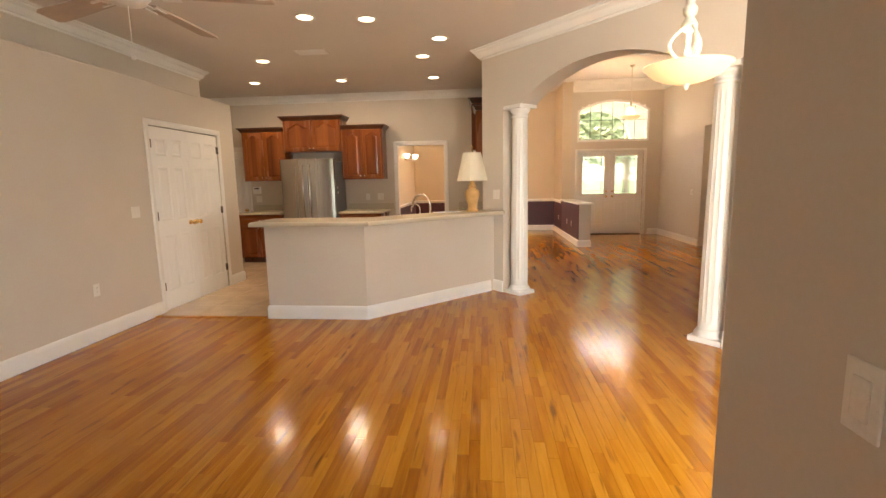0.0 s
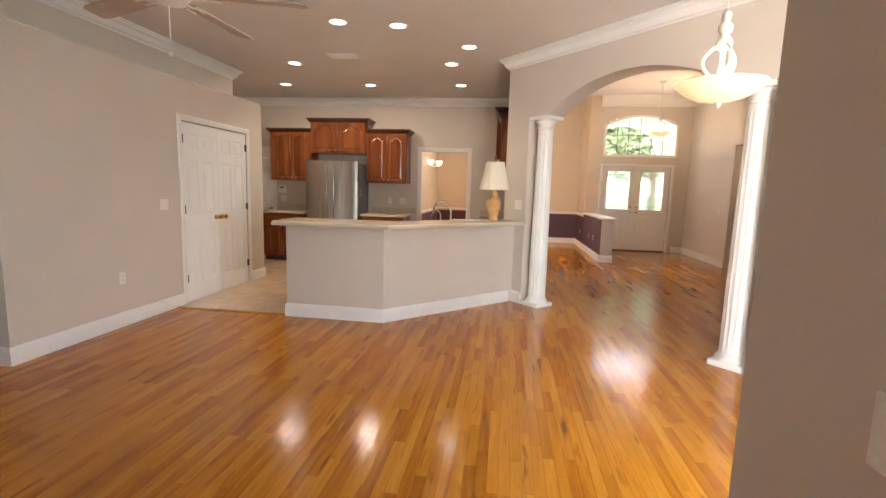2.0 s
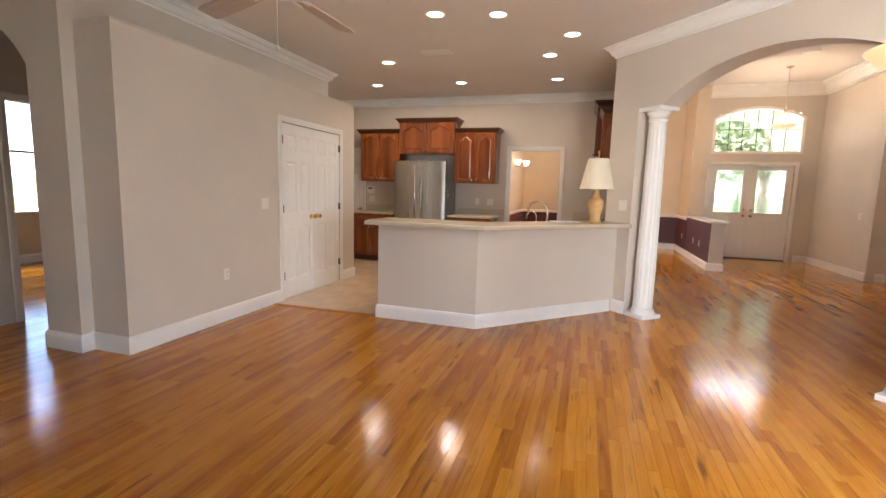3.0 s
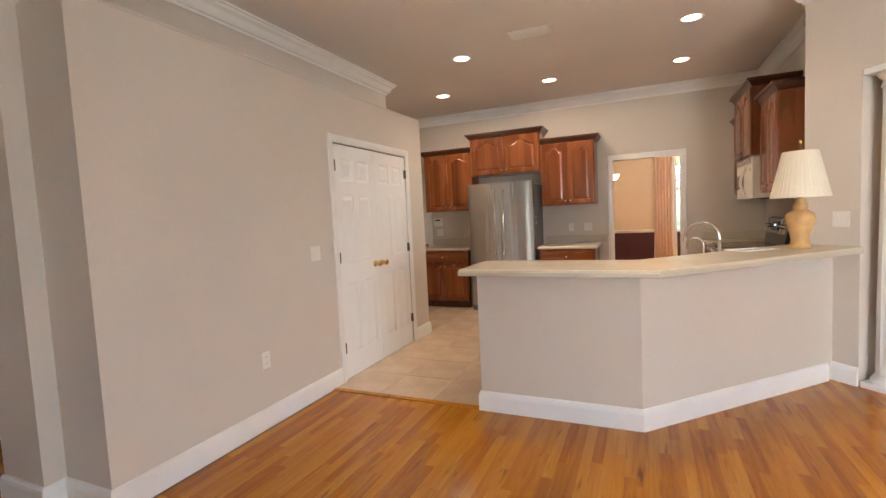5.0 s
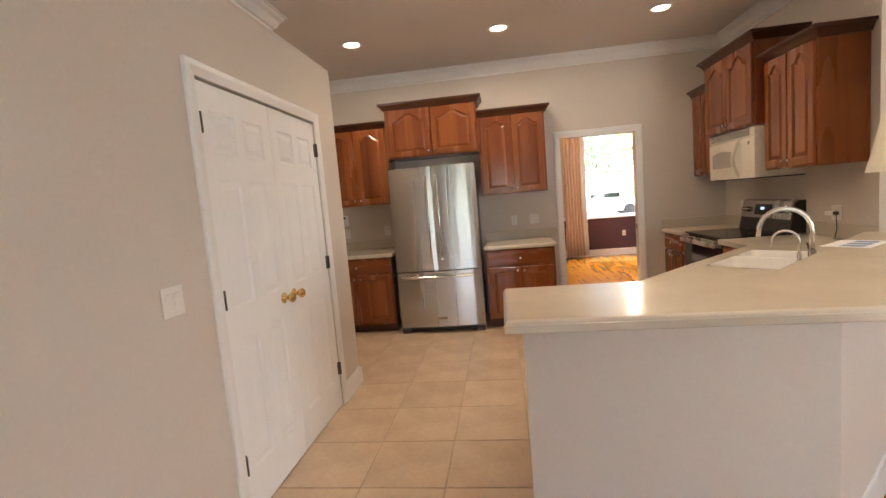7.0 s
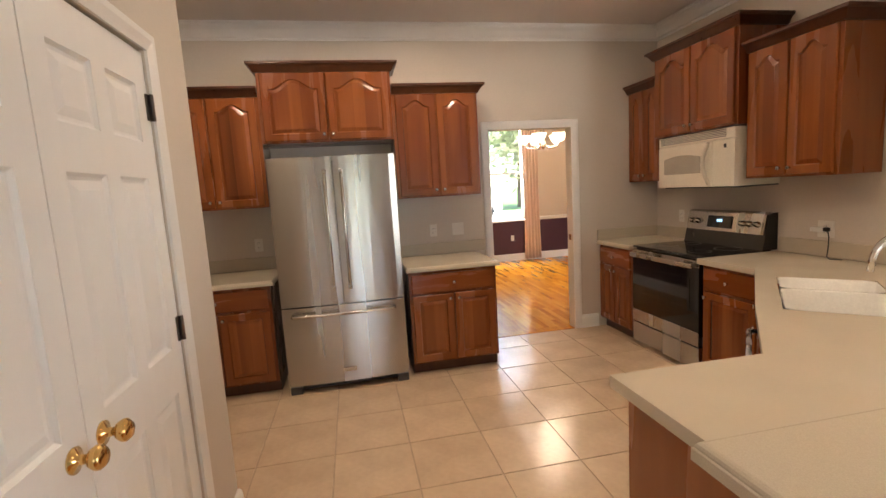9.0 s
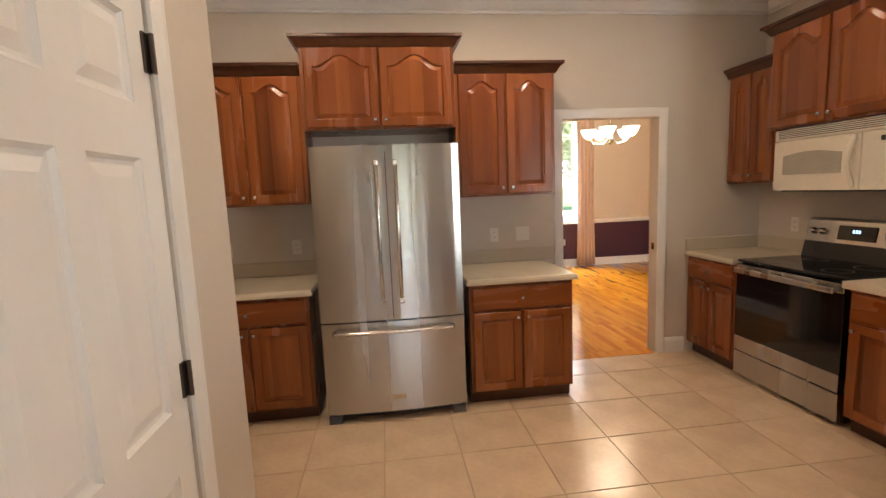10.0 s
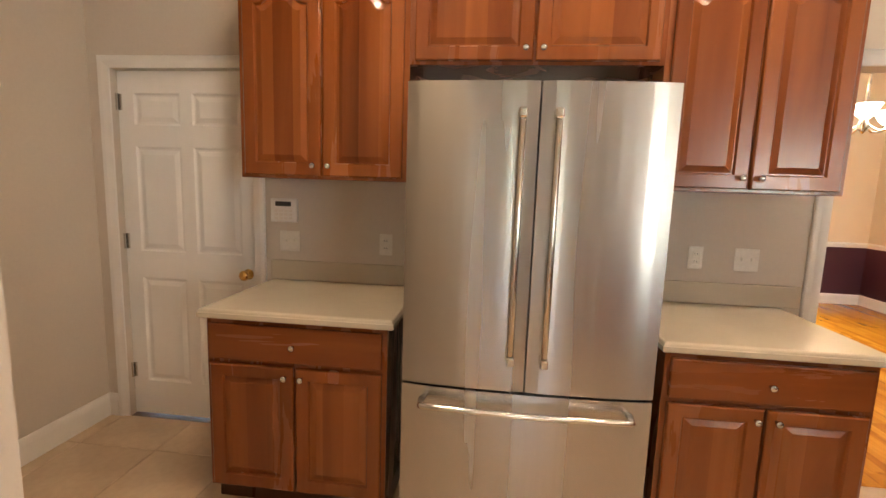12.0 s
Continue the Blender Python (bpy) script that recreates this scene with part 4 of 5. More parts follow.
def six_panel(parent_name, m, w, h, knob_right, label, hinges, hinge_mat, knob_z=0.965, t=0.035):
    """A six-panel door leaf; local x across, z up, face towards -y."""
    d = thing(parent_name, m, label, "door", kind="structure")
    bm = box(0, w, 0.012, t, 0.008, h)
    st = 0.095 if w > 0.65 else 0.085
    mid = 0.075
    rows = ((0.22, 0.86), (1.02, 1.62), (1.74, h - 0.12))
    cols = ((st, (w - mid) / 2), ((w + mid) / 2, w - st))
    xs = [0, *[v for c in cols for v in c], w]
    for a, b in ((xs[0], xs[1]), (xs[2], xs[3]), (xs[4], xs[5])):
        add_box(bm, a, b, 0, 0.0125, 0.008, h)
    zs = [0.008, *[v for r in rows for v in r], h]
    for a, b in ((zs[0], zs[1]), (zs[2], zs[3]), (zs[4], zs[5]), (zs[6], zs[7])):
        for c in cols:
            add_box(bm, c[0], c[1], 0.0, 0.0125, a, b)
    part("slab", bm, DOORW, d)
    for z0, z1 in rows:
        for x0, x1 in cols:
            def rc(i, y):
                return [(x0 + i, y, z0 + i), (x1 - i, y, z0 + i), (x1 - i, y, z1 - i), (x0 + i, y, z1 - i)]
            part("panel", loops(bmesh.new(), [rc(-0.001, 0.012), rc(-0.001, 0.001), rc(0.009, 0.010), rc(0.018, 0.011), rc(0.044, 0.002), rc(0.05, 0.002)]), DOORW, d)
    kx = w - 0.06 if knob_right else 0.06
    k = part("knob", lathe([(0.03, 0), (0.031, 0.005), (0.012, 0.01), (0.011, 0.03), (0.022, 0.036), (0.029, 0.048), (0.029, 0.056), (0.02, 0.066), (0.001, 0.067)], 20), BRASS, d, "polished brass knob", True, pose(kx, 0, knob_z, 90, 0, 0))
    for hz in (0.24, 1.03, 1.82):
        x = 0.004 if knob_right else w - 0.004
        hg = part("hinge", tube([(x, -0.014, hz), (x, -0.014, hz + 0.09)], 0.007, 8), hinge_mat, d, "metal hinge")
        part("hinge_plate", box(x - 0.004 if knob_right else x - 0.02, x + 0.02 if knob_right else x + 0.004, -0.006, 0.001, hz, hz + 0.09), hinge_mat, hg)
    return d


PAN = Matrix(((0, -1, 0, -3.537), (1, 0, 0, 0), (0, 0, 1, 0), (0, 0, 0, 1)))
six_panel("door_1", Matrix.Translation((0, 4.50, 0)) @ PAN, 0.632, 2.05, True, "closed white six-panel pantry door with a brass knob", True, BRONZE)
six_panel("door_2", Matrix.Translation((0, 5.138, 0)) @ PAN, 0.632, 2.05, False, "closed white six-panel pantry door with a brass knob", True, BRONZE)
six_panel("door_3", pose(-5.28, 8.31, 0), 0.82, 2.035, True, "closed white six-panel door in the kitchen's side passage", True, NICKEL, knob_z=0.915)
# dark strip fills the head gap, so its shade is put in as colour
structure(part("trim", box(-3.62, -3.555, 4.495, 5.775, 2.052, 2.062), BRONZE), "dark strip standing in for the shaded gap over the pantry doors", "door stop")

# front doors with leaded glass and the arched transom


def front_leaf(name, x0, w, knob_right):
    d = thing(name, pose(x0, 11.66, 0), "white front door with a tall leaded glass pane", "door", kind="structure")
    g0, g1, z0, z1 = 0.13, w - 0.13, 1.02, 1.94
    bm = bmesh.new()
    for a, b, c, e in cells(0, w, 0.01, 2.045, [(g0, g1, z0, z1)]):
        add_box(bm, a, b, 0, 0.044, c, e)
    part("slab", bm, DOORW, d)
    fr_ = bmesh.new()
    prof = [(0, 0), (0, -0.012), (0.018, -0.016), (0.03, -0.008), (0.03, 0)]
    rings = [[(cx + sx * o, y, cz + sz * o) for o, y in prof] for cx, cz, sx, sz in ((g0, z0, -1, -1), (g1, z0, 1, -1), (g1, z1, 1, 1), (g0, z1, -1, 1))]
    loops(fr_, rings + rings[:1], cap=False)
    bmesh.ops.recalc_face_normals(fr_, faces=fr_.faces)
    part("glass_frame", fr_, DOORW, d)
    g = part("pane", box(g0, g1, 0.018, 0.024, z0, z1), LEADED, d, "leaded decorative glass")
    g.visible_shadow = False
    came = bmesh.new()
    cx = (g0 + g1) / 2
    for x in (g0 + 0.07, g1 - 0.07):
        add_box(came, x - 0.003, x + 0.003, 0.014, 0.028, z0, z1)
    for z in (z0 + 0.07, z1 - 0.07, z0 + 0.3, z1 - 0.3):
        add_box(came, g0, g1, 0.0145, 0.0275, z - 0.003, z + 0.003)
    tube([(cx + 0.09 * math.cos(a), 0.02, (z0 + z1) / 2 + 0.16 * math.sin(a)) for a in [2 * math.pi * i / 24 for i in range(25)]], 0.004, 6, came)
    part("came", came, GREYP, d, "grey lead lines")
    for z in (0.30,):
        for xx0, xx1 in ((0.13, w / 2 - 0.04), (w / 2 + 0.04, w - 0.13)):
            def rc(i, y):
                return [(xx0 + i, y, 0.25 + i), (xx1 - i, y, 0.25 + i), (xx1 - i, y, 0.85 - i), (xx0 + i, y, 0.85 - i)]
            part("panel", loops(bmesh.new(), [rc(0, 0.001), rc(0.0, -0.006), rc(0.012, -0.006), rc(0.02, -0.001), rc(0.05, -0.004)]), DOORW, d)
    kx = w - 0.07 if knob_right else 0.07
    part("knob", lathe([(0.028, 0), (0.012, 0.008), (0.011, 0.03), (0.026, 0.045), (0.02, 0.06), (0.001, 0.061)], 14), BRASS, d, "brass knob", True, pose(kx, 0, 0.95, 90, 0, 0))
    part("deadbolt", lathe([(0.026, 0), (0.024, 0.016), (0.001, 0.018)], 14), BRASS, d, "brass deadbolt", True, pose(kx, 0, 1.08, 90, 0, 0))
    for hz in (0.2, 1.0, 1.8):
        x = -0.004 if knob_right else w + 0.004
        part("hinge", tube([(x, -0.006, hz), (x, -0.006, hz + 0.1)], 0.008, 8), BRASS, d, "brass hinge")
    return d


front_leaf("door_4", 2.37, 0.783, True)
front_leaf("door_5", 3.157, 0.783, False)
structure(part("trim", box(2.365, 3.945, 11.62, 11.76, -0.004, 0.02), BRONZE), "dark metal front door sill", "threshold")


def arc_top(x0, x1, zs, rise, n=16):
    c, h = (x0 + x1) / 2, (x1 - x0) / 2
    r = (h * h + rise * rise) / (2 * rise)
    return [(x1 - (x1 - x0) * i / n, zs + math.sqrt(max(0, r * r - (x1 - (x1 - x0) * i / n - c) ** 2)) - (r - rise)) for i in range(n + 1)]


tr = thing("window_1", pose(-0.065, 11.6, 0), "arched white transom window over the front doors", "window", kind="structure")
out = [(2.40, 2.29), (4.10, 2.29)] + arc_top(2.40, 4.10, 3.04, 0.24)
inn = [(2.45, 2.34), (4.05, 2.34)] + arc_top(2.45, 4.05, 3.02, 0.21)
fb = bmesh.new()
loops(fb, [[(x, y, z) for x, z in p] for p, y in ((out, 0.02), (out, -0.014), (inn, -0.014), (inn, 0.12))], cap=False)
bmesh.ops.recalc_face_normals(fb, faces=fb.faces)
part("window_frame", fb, WHITE, tr)
gb = bmesh.new()
loops(gb, [[(x, y, z) for x, z in inn] for y in (0.07, 0.075)])
bmesh.ops.recalc_face_normals(gb, faces=gb.faces)
p_ = part("pane", gb, PANE, tr)
p_.visible_shadow = False
for x in (2.72, 2.98, 3.25, 3.52, 3.78):
    top = 3.02 + 0.21 - 0.21 * ((x - 3.25) / 0.8) ** 2 - 0.006
    part("muntin", box(x - 0.006, x + 0.006, 0.06, 0.085, 2.34, top), GREYP, tr, "thin dark muntin")
part("muntin", box(2.45, 4.05, 0.061, 0.084, 2.80, 2.812), GREYP, tr, "thin dark muntin")

# dining room window and side room window


def sash_window(name, m, w, h, label, rails):
    win = thing(name, m, label, "window", kind="structure")
    fw = 0.04
    bm = bmesh.new()
    for a, b, c, d in cells(0, w, 0, h, [(fw, w - fw, fw, h - fw)]):
        add_box(bm, a, b, 0.05, 0.1, c, d)
    part("window_frame", bm, WHITE, win)
    part("meeting_rail", box(fw, w - fw, 0.04, 0.1, rails - 0.018, rails + 0.018), WHITE if name == "window_2" else GREYP, win)
    g = part("pane", box(fw, w - fw, 0.07, 0.075, fw, h - fw), PANE, win)
    g.visible_shadow = False
    part("window_sill", box(-0.05, w + 0.05, -0.05, 0.06, -0.03, 0.002, 0.006), WHITE, win)
    return win


w2 = sash_window("window_2", pose(-0.56, 12.8, 0.83), 1.18, 1.87, "white double-hung dining room window with drapes", 0.93)
w3 = sash_window("window_3", Matrix(((0, -1, 0, -8.65), (1, 0, 0, 4.15), (0, 0, 1, 0.82), (0, 0, 0, 1))), 1.10, 1.86, "bright double-hung window in the side room", 0.93)
for i in range(3):
    part("blind", box(0.02, 1.08, 0.0, 0.045, 1.72 + i * 0.045, 1.735 + i * 0.045, 0.003), WHITE, w3, "raised white blind")
# unseen sliding door, added round a fill lamp
slide = thing("window_4", pose(0.6, -3.5, 0.02), "unseen white-framed sliding glass door added to light the living room", "sliding door", kind="structure")
bm = bmesh.new()
for a, b, c, d in cells(0, 1.7, 0, 2.13, [(0.05, 0.82, 0.06, 2.07), (0.88, 1.65, 0.06, 2.07)]):
    add_box(bm, a, b, -0.08, -0.02, c, d)
part("window_frame", bm, WHITE, slide)

# unseen window, added as an opening for the fill lamp
lw = sash_window("window_5", pose(-1.5, -3.5, 0.2) @ pose(0, 0, 0, 0, 0, 180), 1.2, 1.95, "unseen tall white-framed window added to light the living room", 0.97)
# unseen nook window, added round a fill lamp
nw = sash_window("window_6", Matrix(((0, 1, 0, corner[0] - 0.02), (-1, 0, 0, 1.8), (0, 0, 1, 0.3), (0, 0, 0, 1))), 3.6, 1.9, "unseen wide white-framed window added to light the breakfast nook", 1.2)


def drape(x0, x1, y, z0, z1, label, material, folds=6, amp=0.035):
    n = folds * 8
    bm = bmesh.new()
    rings = []
    for j in range(9):
        s = j / 8
        pinch = 1 - 0.16 * math.sin(math.pi * s) * (1 if x0 > -0.2 else 1)
        ring_f, ring_b = [], []
        for i in range(n + 1):
            u = i / n
            x = (x0 + x1) / 2 + (x0 - x1) * (u - 0.5) * -pinch
            yy = y + amp * math.sin(2 * math.pi * folds * u + 0.5 * math.sin(3 * s + u * 4)) * (0.7 + 0.3 * s)
            ring_f.append((x, yy, z1 + (z0 - z1) * s))
            ring_b.append((x, yy + 0.006, z1 + (z0 - z1) * s))
        rings.append(ring_f + ring_b[::-1])
    loops(bm, rings)
    bmesh.ops.recalc_face_normals(bm, faces=bm.faces)
    return tagged(part("drape", bm, material, smooth=True), label, "curtain", "dining room drapes")


drape(-0.95, -0.54, 12.70, 0.03, 2.74, "full-length tan drape hanging beside the dining room window", CURTAIN)
drape(0.50, 0.86, 12.70, 0.03, 2.74, "full-length tan drape hanging beside the dining room window", CURTAIN, 5)
drape(-0.57, -0.46, 12.735, 0.04, 2.74, "narrow white sheer behind the drape", SHEER, 3, 0.015)
rod = thing("curtain_rod", pose(0, 12.70, 2.76), "slim dark curtain rod over the dining room window", "curtain rod")
part("rod", tube([(-1.1, 0, 0), (1.0, 0, 0)], 0.012, 8), BRONZE, rod)
for x in (-1.0, 0.9):
    part("bracket", box(x - 0.01, x + 0.01, 0.0, 0.1, -0.01, 0.01), BRONZE, rod)

# ---- columns ----


def column(u):
    c = thing("column", ARCH @ pose(u, 0, 0), "white fluted classical column standing in the arched opening", "column", "arch columns")
    part("plinth", box(-0.135, 0.135, -0.135, 0.135, 0, 0.045, 0.004), WHITE, c)
    part("base", lathe([(0.13, 0.045), (0.134, 0.055), (0.13, 0.072), (0.115, 0.08), (0.118, 0.092), (0.108, 0.1), (0.104, 0.115)], 32), WHITE, c, smooth=True)

    def flute(a, z):
        k = (a * 16 / (2 * math.pi)) % 1
        return 1 - 0.055 * max(0, math.sin(math.pi * k)) ** 0.7 * min(1, max(0, (z - 0.16) / 0.03)) * min(1, max(0, (2.08 - z) / 0.03))
    prof = [(0.104 - 0.016 * max(0, (z - 0.6) / 1.5), z) for z in (0.115, 0.16, 0.175, 0.19, 0.6, 1.0, 1.4, 1.8, 2.05, 2.065, 2.08, 2.12)]
    part("shaft", lathe(prof, 96, flute), WHITE, c)
    part("capital", lathe([(0.088, 2.12), (0.1, 2.13), (0.1, 2.145), (0.092, 2.15), (0.092, 2.175), (0.115, 2.2), (0.125, 2.225)], 32), WHITE, c, smooth=True)
    part("abacus", box(-0.14, 0.14, -0.14, 0.14, 2.225, 2.268, 0.005), WHITE, c)


column(0.0)
column(2.27)

# ---- lights ----


def can(x, y, z=CZ):
    c = thing("recessed_light", pose(x, y, z), "lit recessed ceiling light with a white trim ring", "ceiling light", "recessed lights")
    part("trim_ring", lathe([(0.078, 0.0), (0.098, -0.003), (0.1, -0.008), (0.082, -0.010), (0.074, 0.0)], 28), WHITE, c, smooth=True)
    part("lamp_face", lathe([(0.001, -0.005), (0.074, -0.005), (0.074, -0.002), (0.001, -0.002)], 24), CANLIGHT, c, "warm lit lamp face")
    return c


CANS = [(-1.68, 4.355), (-1.105, 4.49), (-0.45, 5.21), (-2.83, 5.83), (-0.735, 5.92), (-3.58, 7.07), (-2.18, 7.13), (-0.73, 7.16)]
for x, y in CANS:
    can(x, y)
    wide = y > 7 and x < -1
    low = x > -0.8
    lamp("recessed_lamp", "AREA", (5.4 if x > -3 else 4.2) if wide else (1.1 if y > 7 else 0.7) if low else 1.1, look((x, y, CZ - 0.02), (x, y + 0.001, 0)), WARM, 0.13, None, 180 if y > 7 else 105)
can(4.95, 8.9, 2.6)
lamp("recessed_lamp", "AREA", 1.6, look((4.95, 8.9, 2.58), (4.95, 8.901, 0)), WARM, 0.13)
vent = thing("ceiling_vent", pose(-2.045, 5.515, CZ), "white louvred air vent in the ceiling", "vent")
part("frame", box(-0.19, 0.19, -0.1, 0.1, -0.012, 0.0, 0.004), WHITE, vent)
for i in range(7):
    part("slat", box(-0.165, 0.165, -0.075 + i * 0.022, -0.063 + i * 0.022, -0.018, -0.01), WHITE, vent)
vent2 = thing("ceiling_vent", pose(3.1, 9.15, FZ), "round white air vent in the foyer ceiling", "vent")
part("frame", lathe([(0.001, -0.012), (0.1, -0.012), (0.13, -0.003), (0.13, 0)], 24), WHITE, vent2, smooth=True)


def pendant(m, r, arms, drop, label, power, group=""):
    """A bowl pendant; its origin is the lowest point of the bowl's finial."""
    p = thing("pendant_light", m, label, "pendant light", group)
    k = r / 0.3
    bp = [(0.012, 0.045), (0.09, 0.052), (0.17, 0.075), (0.235, 0.108), (0.27, 0.14), (0.285, 0.158), (0.302, 0.168), (0.303, 0.176), (0.28, 0.170), (0.23, 0.122), (0.16, 0.086), (0.08, 0.064), (0.012, 0.058)]
    part("bowl", lathe([(a * k, b * k) for a, b in bp], 40), BOWL, p, "glowing cream alabaster glass bowl", True)
    part("finial", lathe([(0.001, 0), (0.012 * k, 0.006 * k), (0.016 * k, 0.022 * k), (0.024 * k, 0.036 * k), (0.022 * k, 0.05 * k)], 14), WHITEWASH, p, smooth=True)
    part("stem", lathe([(0.012 * k, 0.05 * k), (0.012 * k, 0.17 * k), (0.03 * k, 0.2 * k), (0.024 * k, 0.27 * k), (0.014 * k, 0.3 * k), (0.014 * k, 0.40 * k), (0.05 * k, 0.43 * k), (0.056 * k, 0.46 * k), (0.035 * k, 0.5 * k), (0.028 * k, 0.515 * k), (0.045 * k, 0.535 * k), (0.05 * k, 0.575 * k), (0.026 * k, 0.6 * k), (0.034 * k, 0.65 * k), (0.014 * k, 0.68 * k)], 16), WHITEWASH, p, "whitewashed turned stem", True)
    for i in range(arms):
        pts = []
        for j in range(15):
            s = j / 14
            rad = 0.03 + 0.1 * math.sin(math.pi * s ** 1.25) ** 0.9 + 0.05 * max(0, 0.25 - s) * 4 * (0.25 - s) * 4 * 0.6
            pts.append((rad * k, 0, (0.18 + 0.27 * s) * k))
        part("arm", tube(pts, 0.012 * k, 8), WHITEWASH, p, "scrolled whitewashed arm", True, pose(0, 0, 0, 0, 0, 30 + 360 * i / arms))
    links = bmesh.new()
    tube([(0, 0, 0.66 * k), (0, 0, drop - 0.03)], 0.006, 6, links)
    part("rod", links, WHITEWASH, p)
    part("canopy", lathe([(0.012, drop - 0.04), (0.03, drop - 0.035), (0.06, drop - 0.012), (0.065, drop)], 20), WHITEWASH, p, smooth=True)
    return p


pendant(pose(1.165, 2.53, 1.875), 0.225, 3, CZ - 1.875, "lit alabaster bowl pendant on a scrolled whitewashed frame", 30)
lamp("pendant_bulb", "POINT", 3.5, pose(1.165, 2.53, 2.12), WARM, 0.06)
pendant(pose(3.15, 10.12, 2.58), 0.2, 3, FZ - 2.58, "lit bowl pendant hanging on a long rod in the foyer", 20)
lamp("foyer_pendant_bulb", "POINT", 14, pose(3.15, 10.12, 2.76), WARM, 0.05)

# chandelier in the dining room
ch = thing("chandelier", pose(-0.18, 10.1, 2.05), "lit chandelier with frosted glass shades in the dining room", "chandelier")
part("stem", lathe([(0.001, -0.06), (0.02, -0.04), (0.045, 0.0), (0.03, 0.05), (0.02, 0.1), (0.04, 0.15), (0.02, 0.2), (0.012, 0.3), (0.012, FZ - 2.05)], 14), NICKEL, ch, smooth=True)
for i in range(5):
    rot = pose(0, 0, 0, 0, 0, 20 + 72 * i)
    part("arm", tube([(0.02, 0, 0.02), (0.1, 0, -0.04), (0.2, 0, -0.03), (0.26, 0, 0.03)], 0.009, 8), NICKEL, ch, smooth=True, m=rot)
    part("shade", lathe([(0.03, 0.03), (0.06, 0.06), (0.085, 0.11), (0.1, 0.14), (0.096, 0.14), (0.055, 0.065), (0.028, 0.035)], 18), BULB, ch, "glowing frosted glass shade", True, rot @ pose(0.26, 0, 0))
lamp("chandelier_bulbs", "POINT", 25, pose(-0.18, 10.1, 2.4), WARM, 0.15)

# wall sconce on the dining room's end wall
sc = thing("wall_sconce", pose(-1.9, 11.0, 1.98), "lit two-arm wall sconce in the dining room", "sconce")
part("backplate", lathe([(0.001, 0.025), (0.05, 0.02), (0.06, 0.0)], 18), NICKEL, sc, smooth=True, m=pose(0, 0.15, 0, 0, 90, 0))
for ax, ay in ((0.1, -0.1), (0.24, 0.32)):
    part("arm", tube([(0.01, 0.15, 0), (ax * 0.6, 0.1 + ay * 0.3, -0.06), (ax, ay, -0.02)], 0.008, 8), NICKEL, sc, smooth=True)
    part("shade", lathe([(0.025, -0.02), (0.05, 0.01), (0.075, 0.06), (0.085, 0.09), (0.08, 0.09), (0.045, 0.012), (0.022, -0.012)], 16), BULB, sc, "glowing frosted glass shade", True, pose(ax, ay, 0))

# table lamp on the bar top
tl = thing("table_lamp", pose(-0.10, 5.38, 1.03), "unlit table lamp with a honey ceramic base and cream pleated shade", "lamp")
part("base", lathe([(r * 1.18, z * 1.33) for r, z in [(0.06, 0), (0.062, 0.012), (0.05, 0.02), (0.046, 0.05), (0.055, 0.09), (0.072, 0.13), (0.078, 0.165), (0.07, 0.19), (0.045, 0.205), (0.036, 0.215), (0.042, 0.225), (0.04, 0.24), (0.025, 0.25), (0.03, 0.262), (0.018, 0.275)]], 28), CERAMIC, tl, "honey glazed ceramic base", True)
part("neck", tube([(0, 0, 0.36), (0, 0, 0.75)], 0.008, 8), BRASS, tl)
part("shade", lathe([(0.182, 0.37), (0.107, 0.70), (0.103, 0.70), (0.178, 0.37)], 120, lambda a, z: 1 + 0.008 * math.sin(40 * a), cap=False), SHADE, tl, "cream pleated fabric shade")
part("finial", lathe([(0.001, 0.75), (0.012, 0.755), (0.01, 0.775), (0.001, 0.785)], 10), BRASS, tl, smooth=True)

# ceiling fan
fan = thing("ceiling_fan", pose(-1.92, 2.31, 0.0), "pale ceiling fan with a pull chain over the living room", "ceiling fan")
part("rod", tube([(0, 0, 2.55), (0, 0, CZ)], 0.014, 10), WHITE, fan)
part("canopy", lathe([(0.02, CZ - 0.06), (0.06, CZ - 0.03), (0.07, CZ)], 20), WHITE, fan, smooth=True)
part("motor", lathe([(0.03, 2.39), (0.09, 2.41), (0.12, 2.45), (0.12, 2.51), (0.08, 2.54), (0.02, 2.56)], 28), WHITE, fan, smooth=True)
for i in range(5):
    bl = bmesh.new()
    shape = [(0.16, -0.05), (0.5, -0.068), (0.73, -0.072), (0.77, -0.06), (0.77, 0.06), (0.73, 0.072), (0.5, 0.068), (0.16, 0.05)]
    loops(bl, [[(x, y, 0) for x, y in shape], [(x, y, 0.008) for x, y in shape]])
    part("blade", bl, FANW, fan, m=pose(0, 0, 2.45, 0, 0, 17 + 72 * i) @ pose(0, 0, 0, 11, 0, 0))
    part("blade_iron", add_box(add_box(box(0.09, 0.2, -0.018, 0.018, -0.010, -0.002, 0.003), 0.17, 0.27, -0.04, -0.022, -0.012, -0.004, 0.003), 0.17, 0.27, 0.022, 0.04, -0.012, -0.004, 0.003), WHITE, fan, m=pose(0, 0, 2.45, 0, 0, 17 + 72 * i))
part("chain", tube([(0, 0, 2.13), (0, 0, 2.40)], 0.0022, 6), WHITE, fan)
part("chain_ball", lathe([(0.001, 2.105), (0.012, 2.112), (0.014, 2.125), (0.004, 2.14)], 10), WHITE, fan, smooth=True)

# ---- plates, thermostat ----


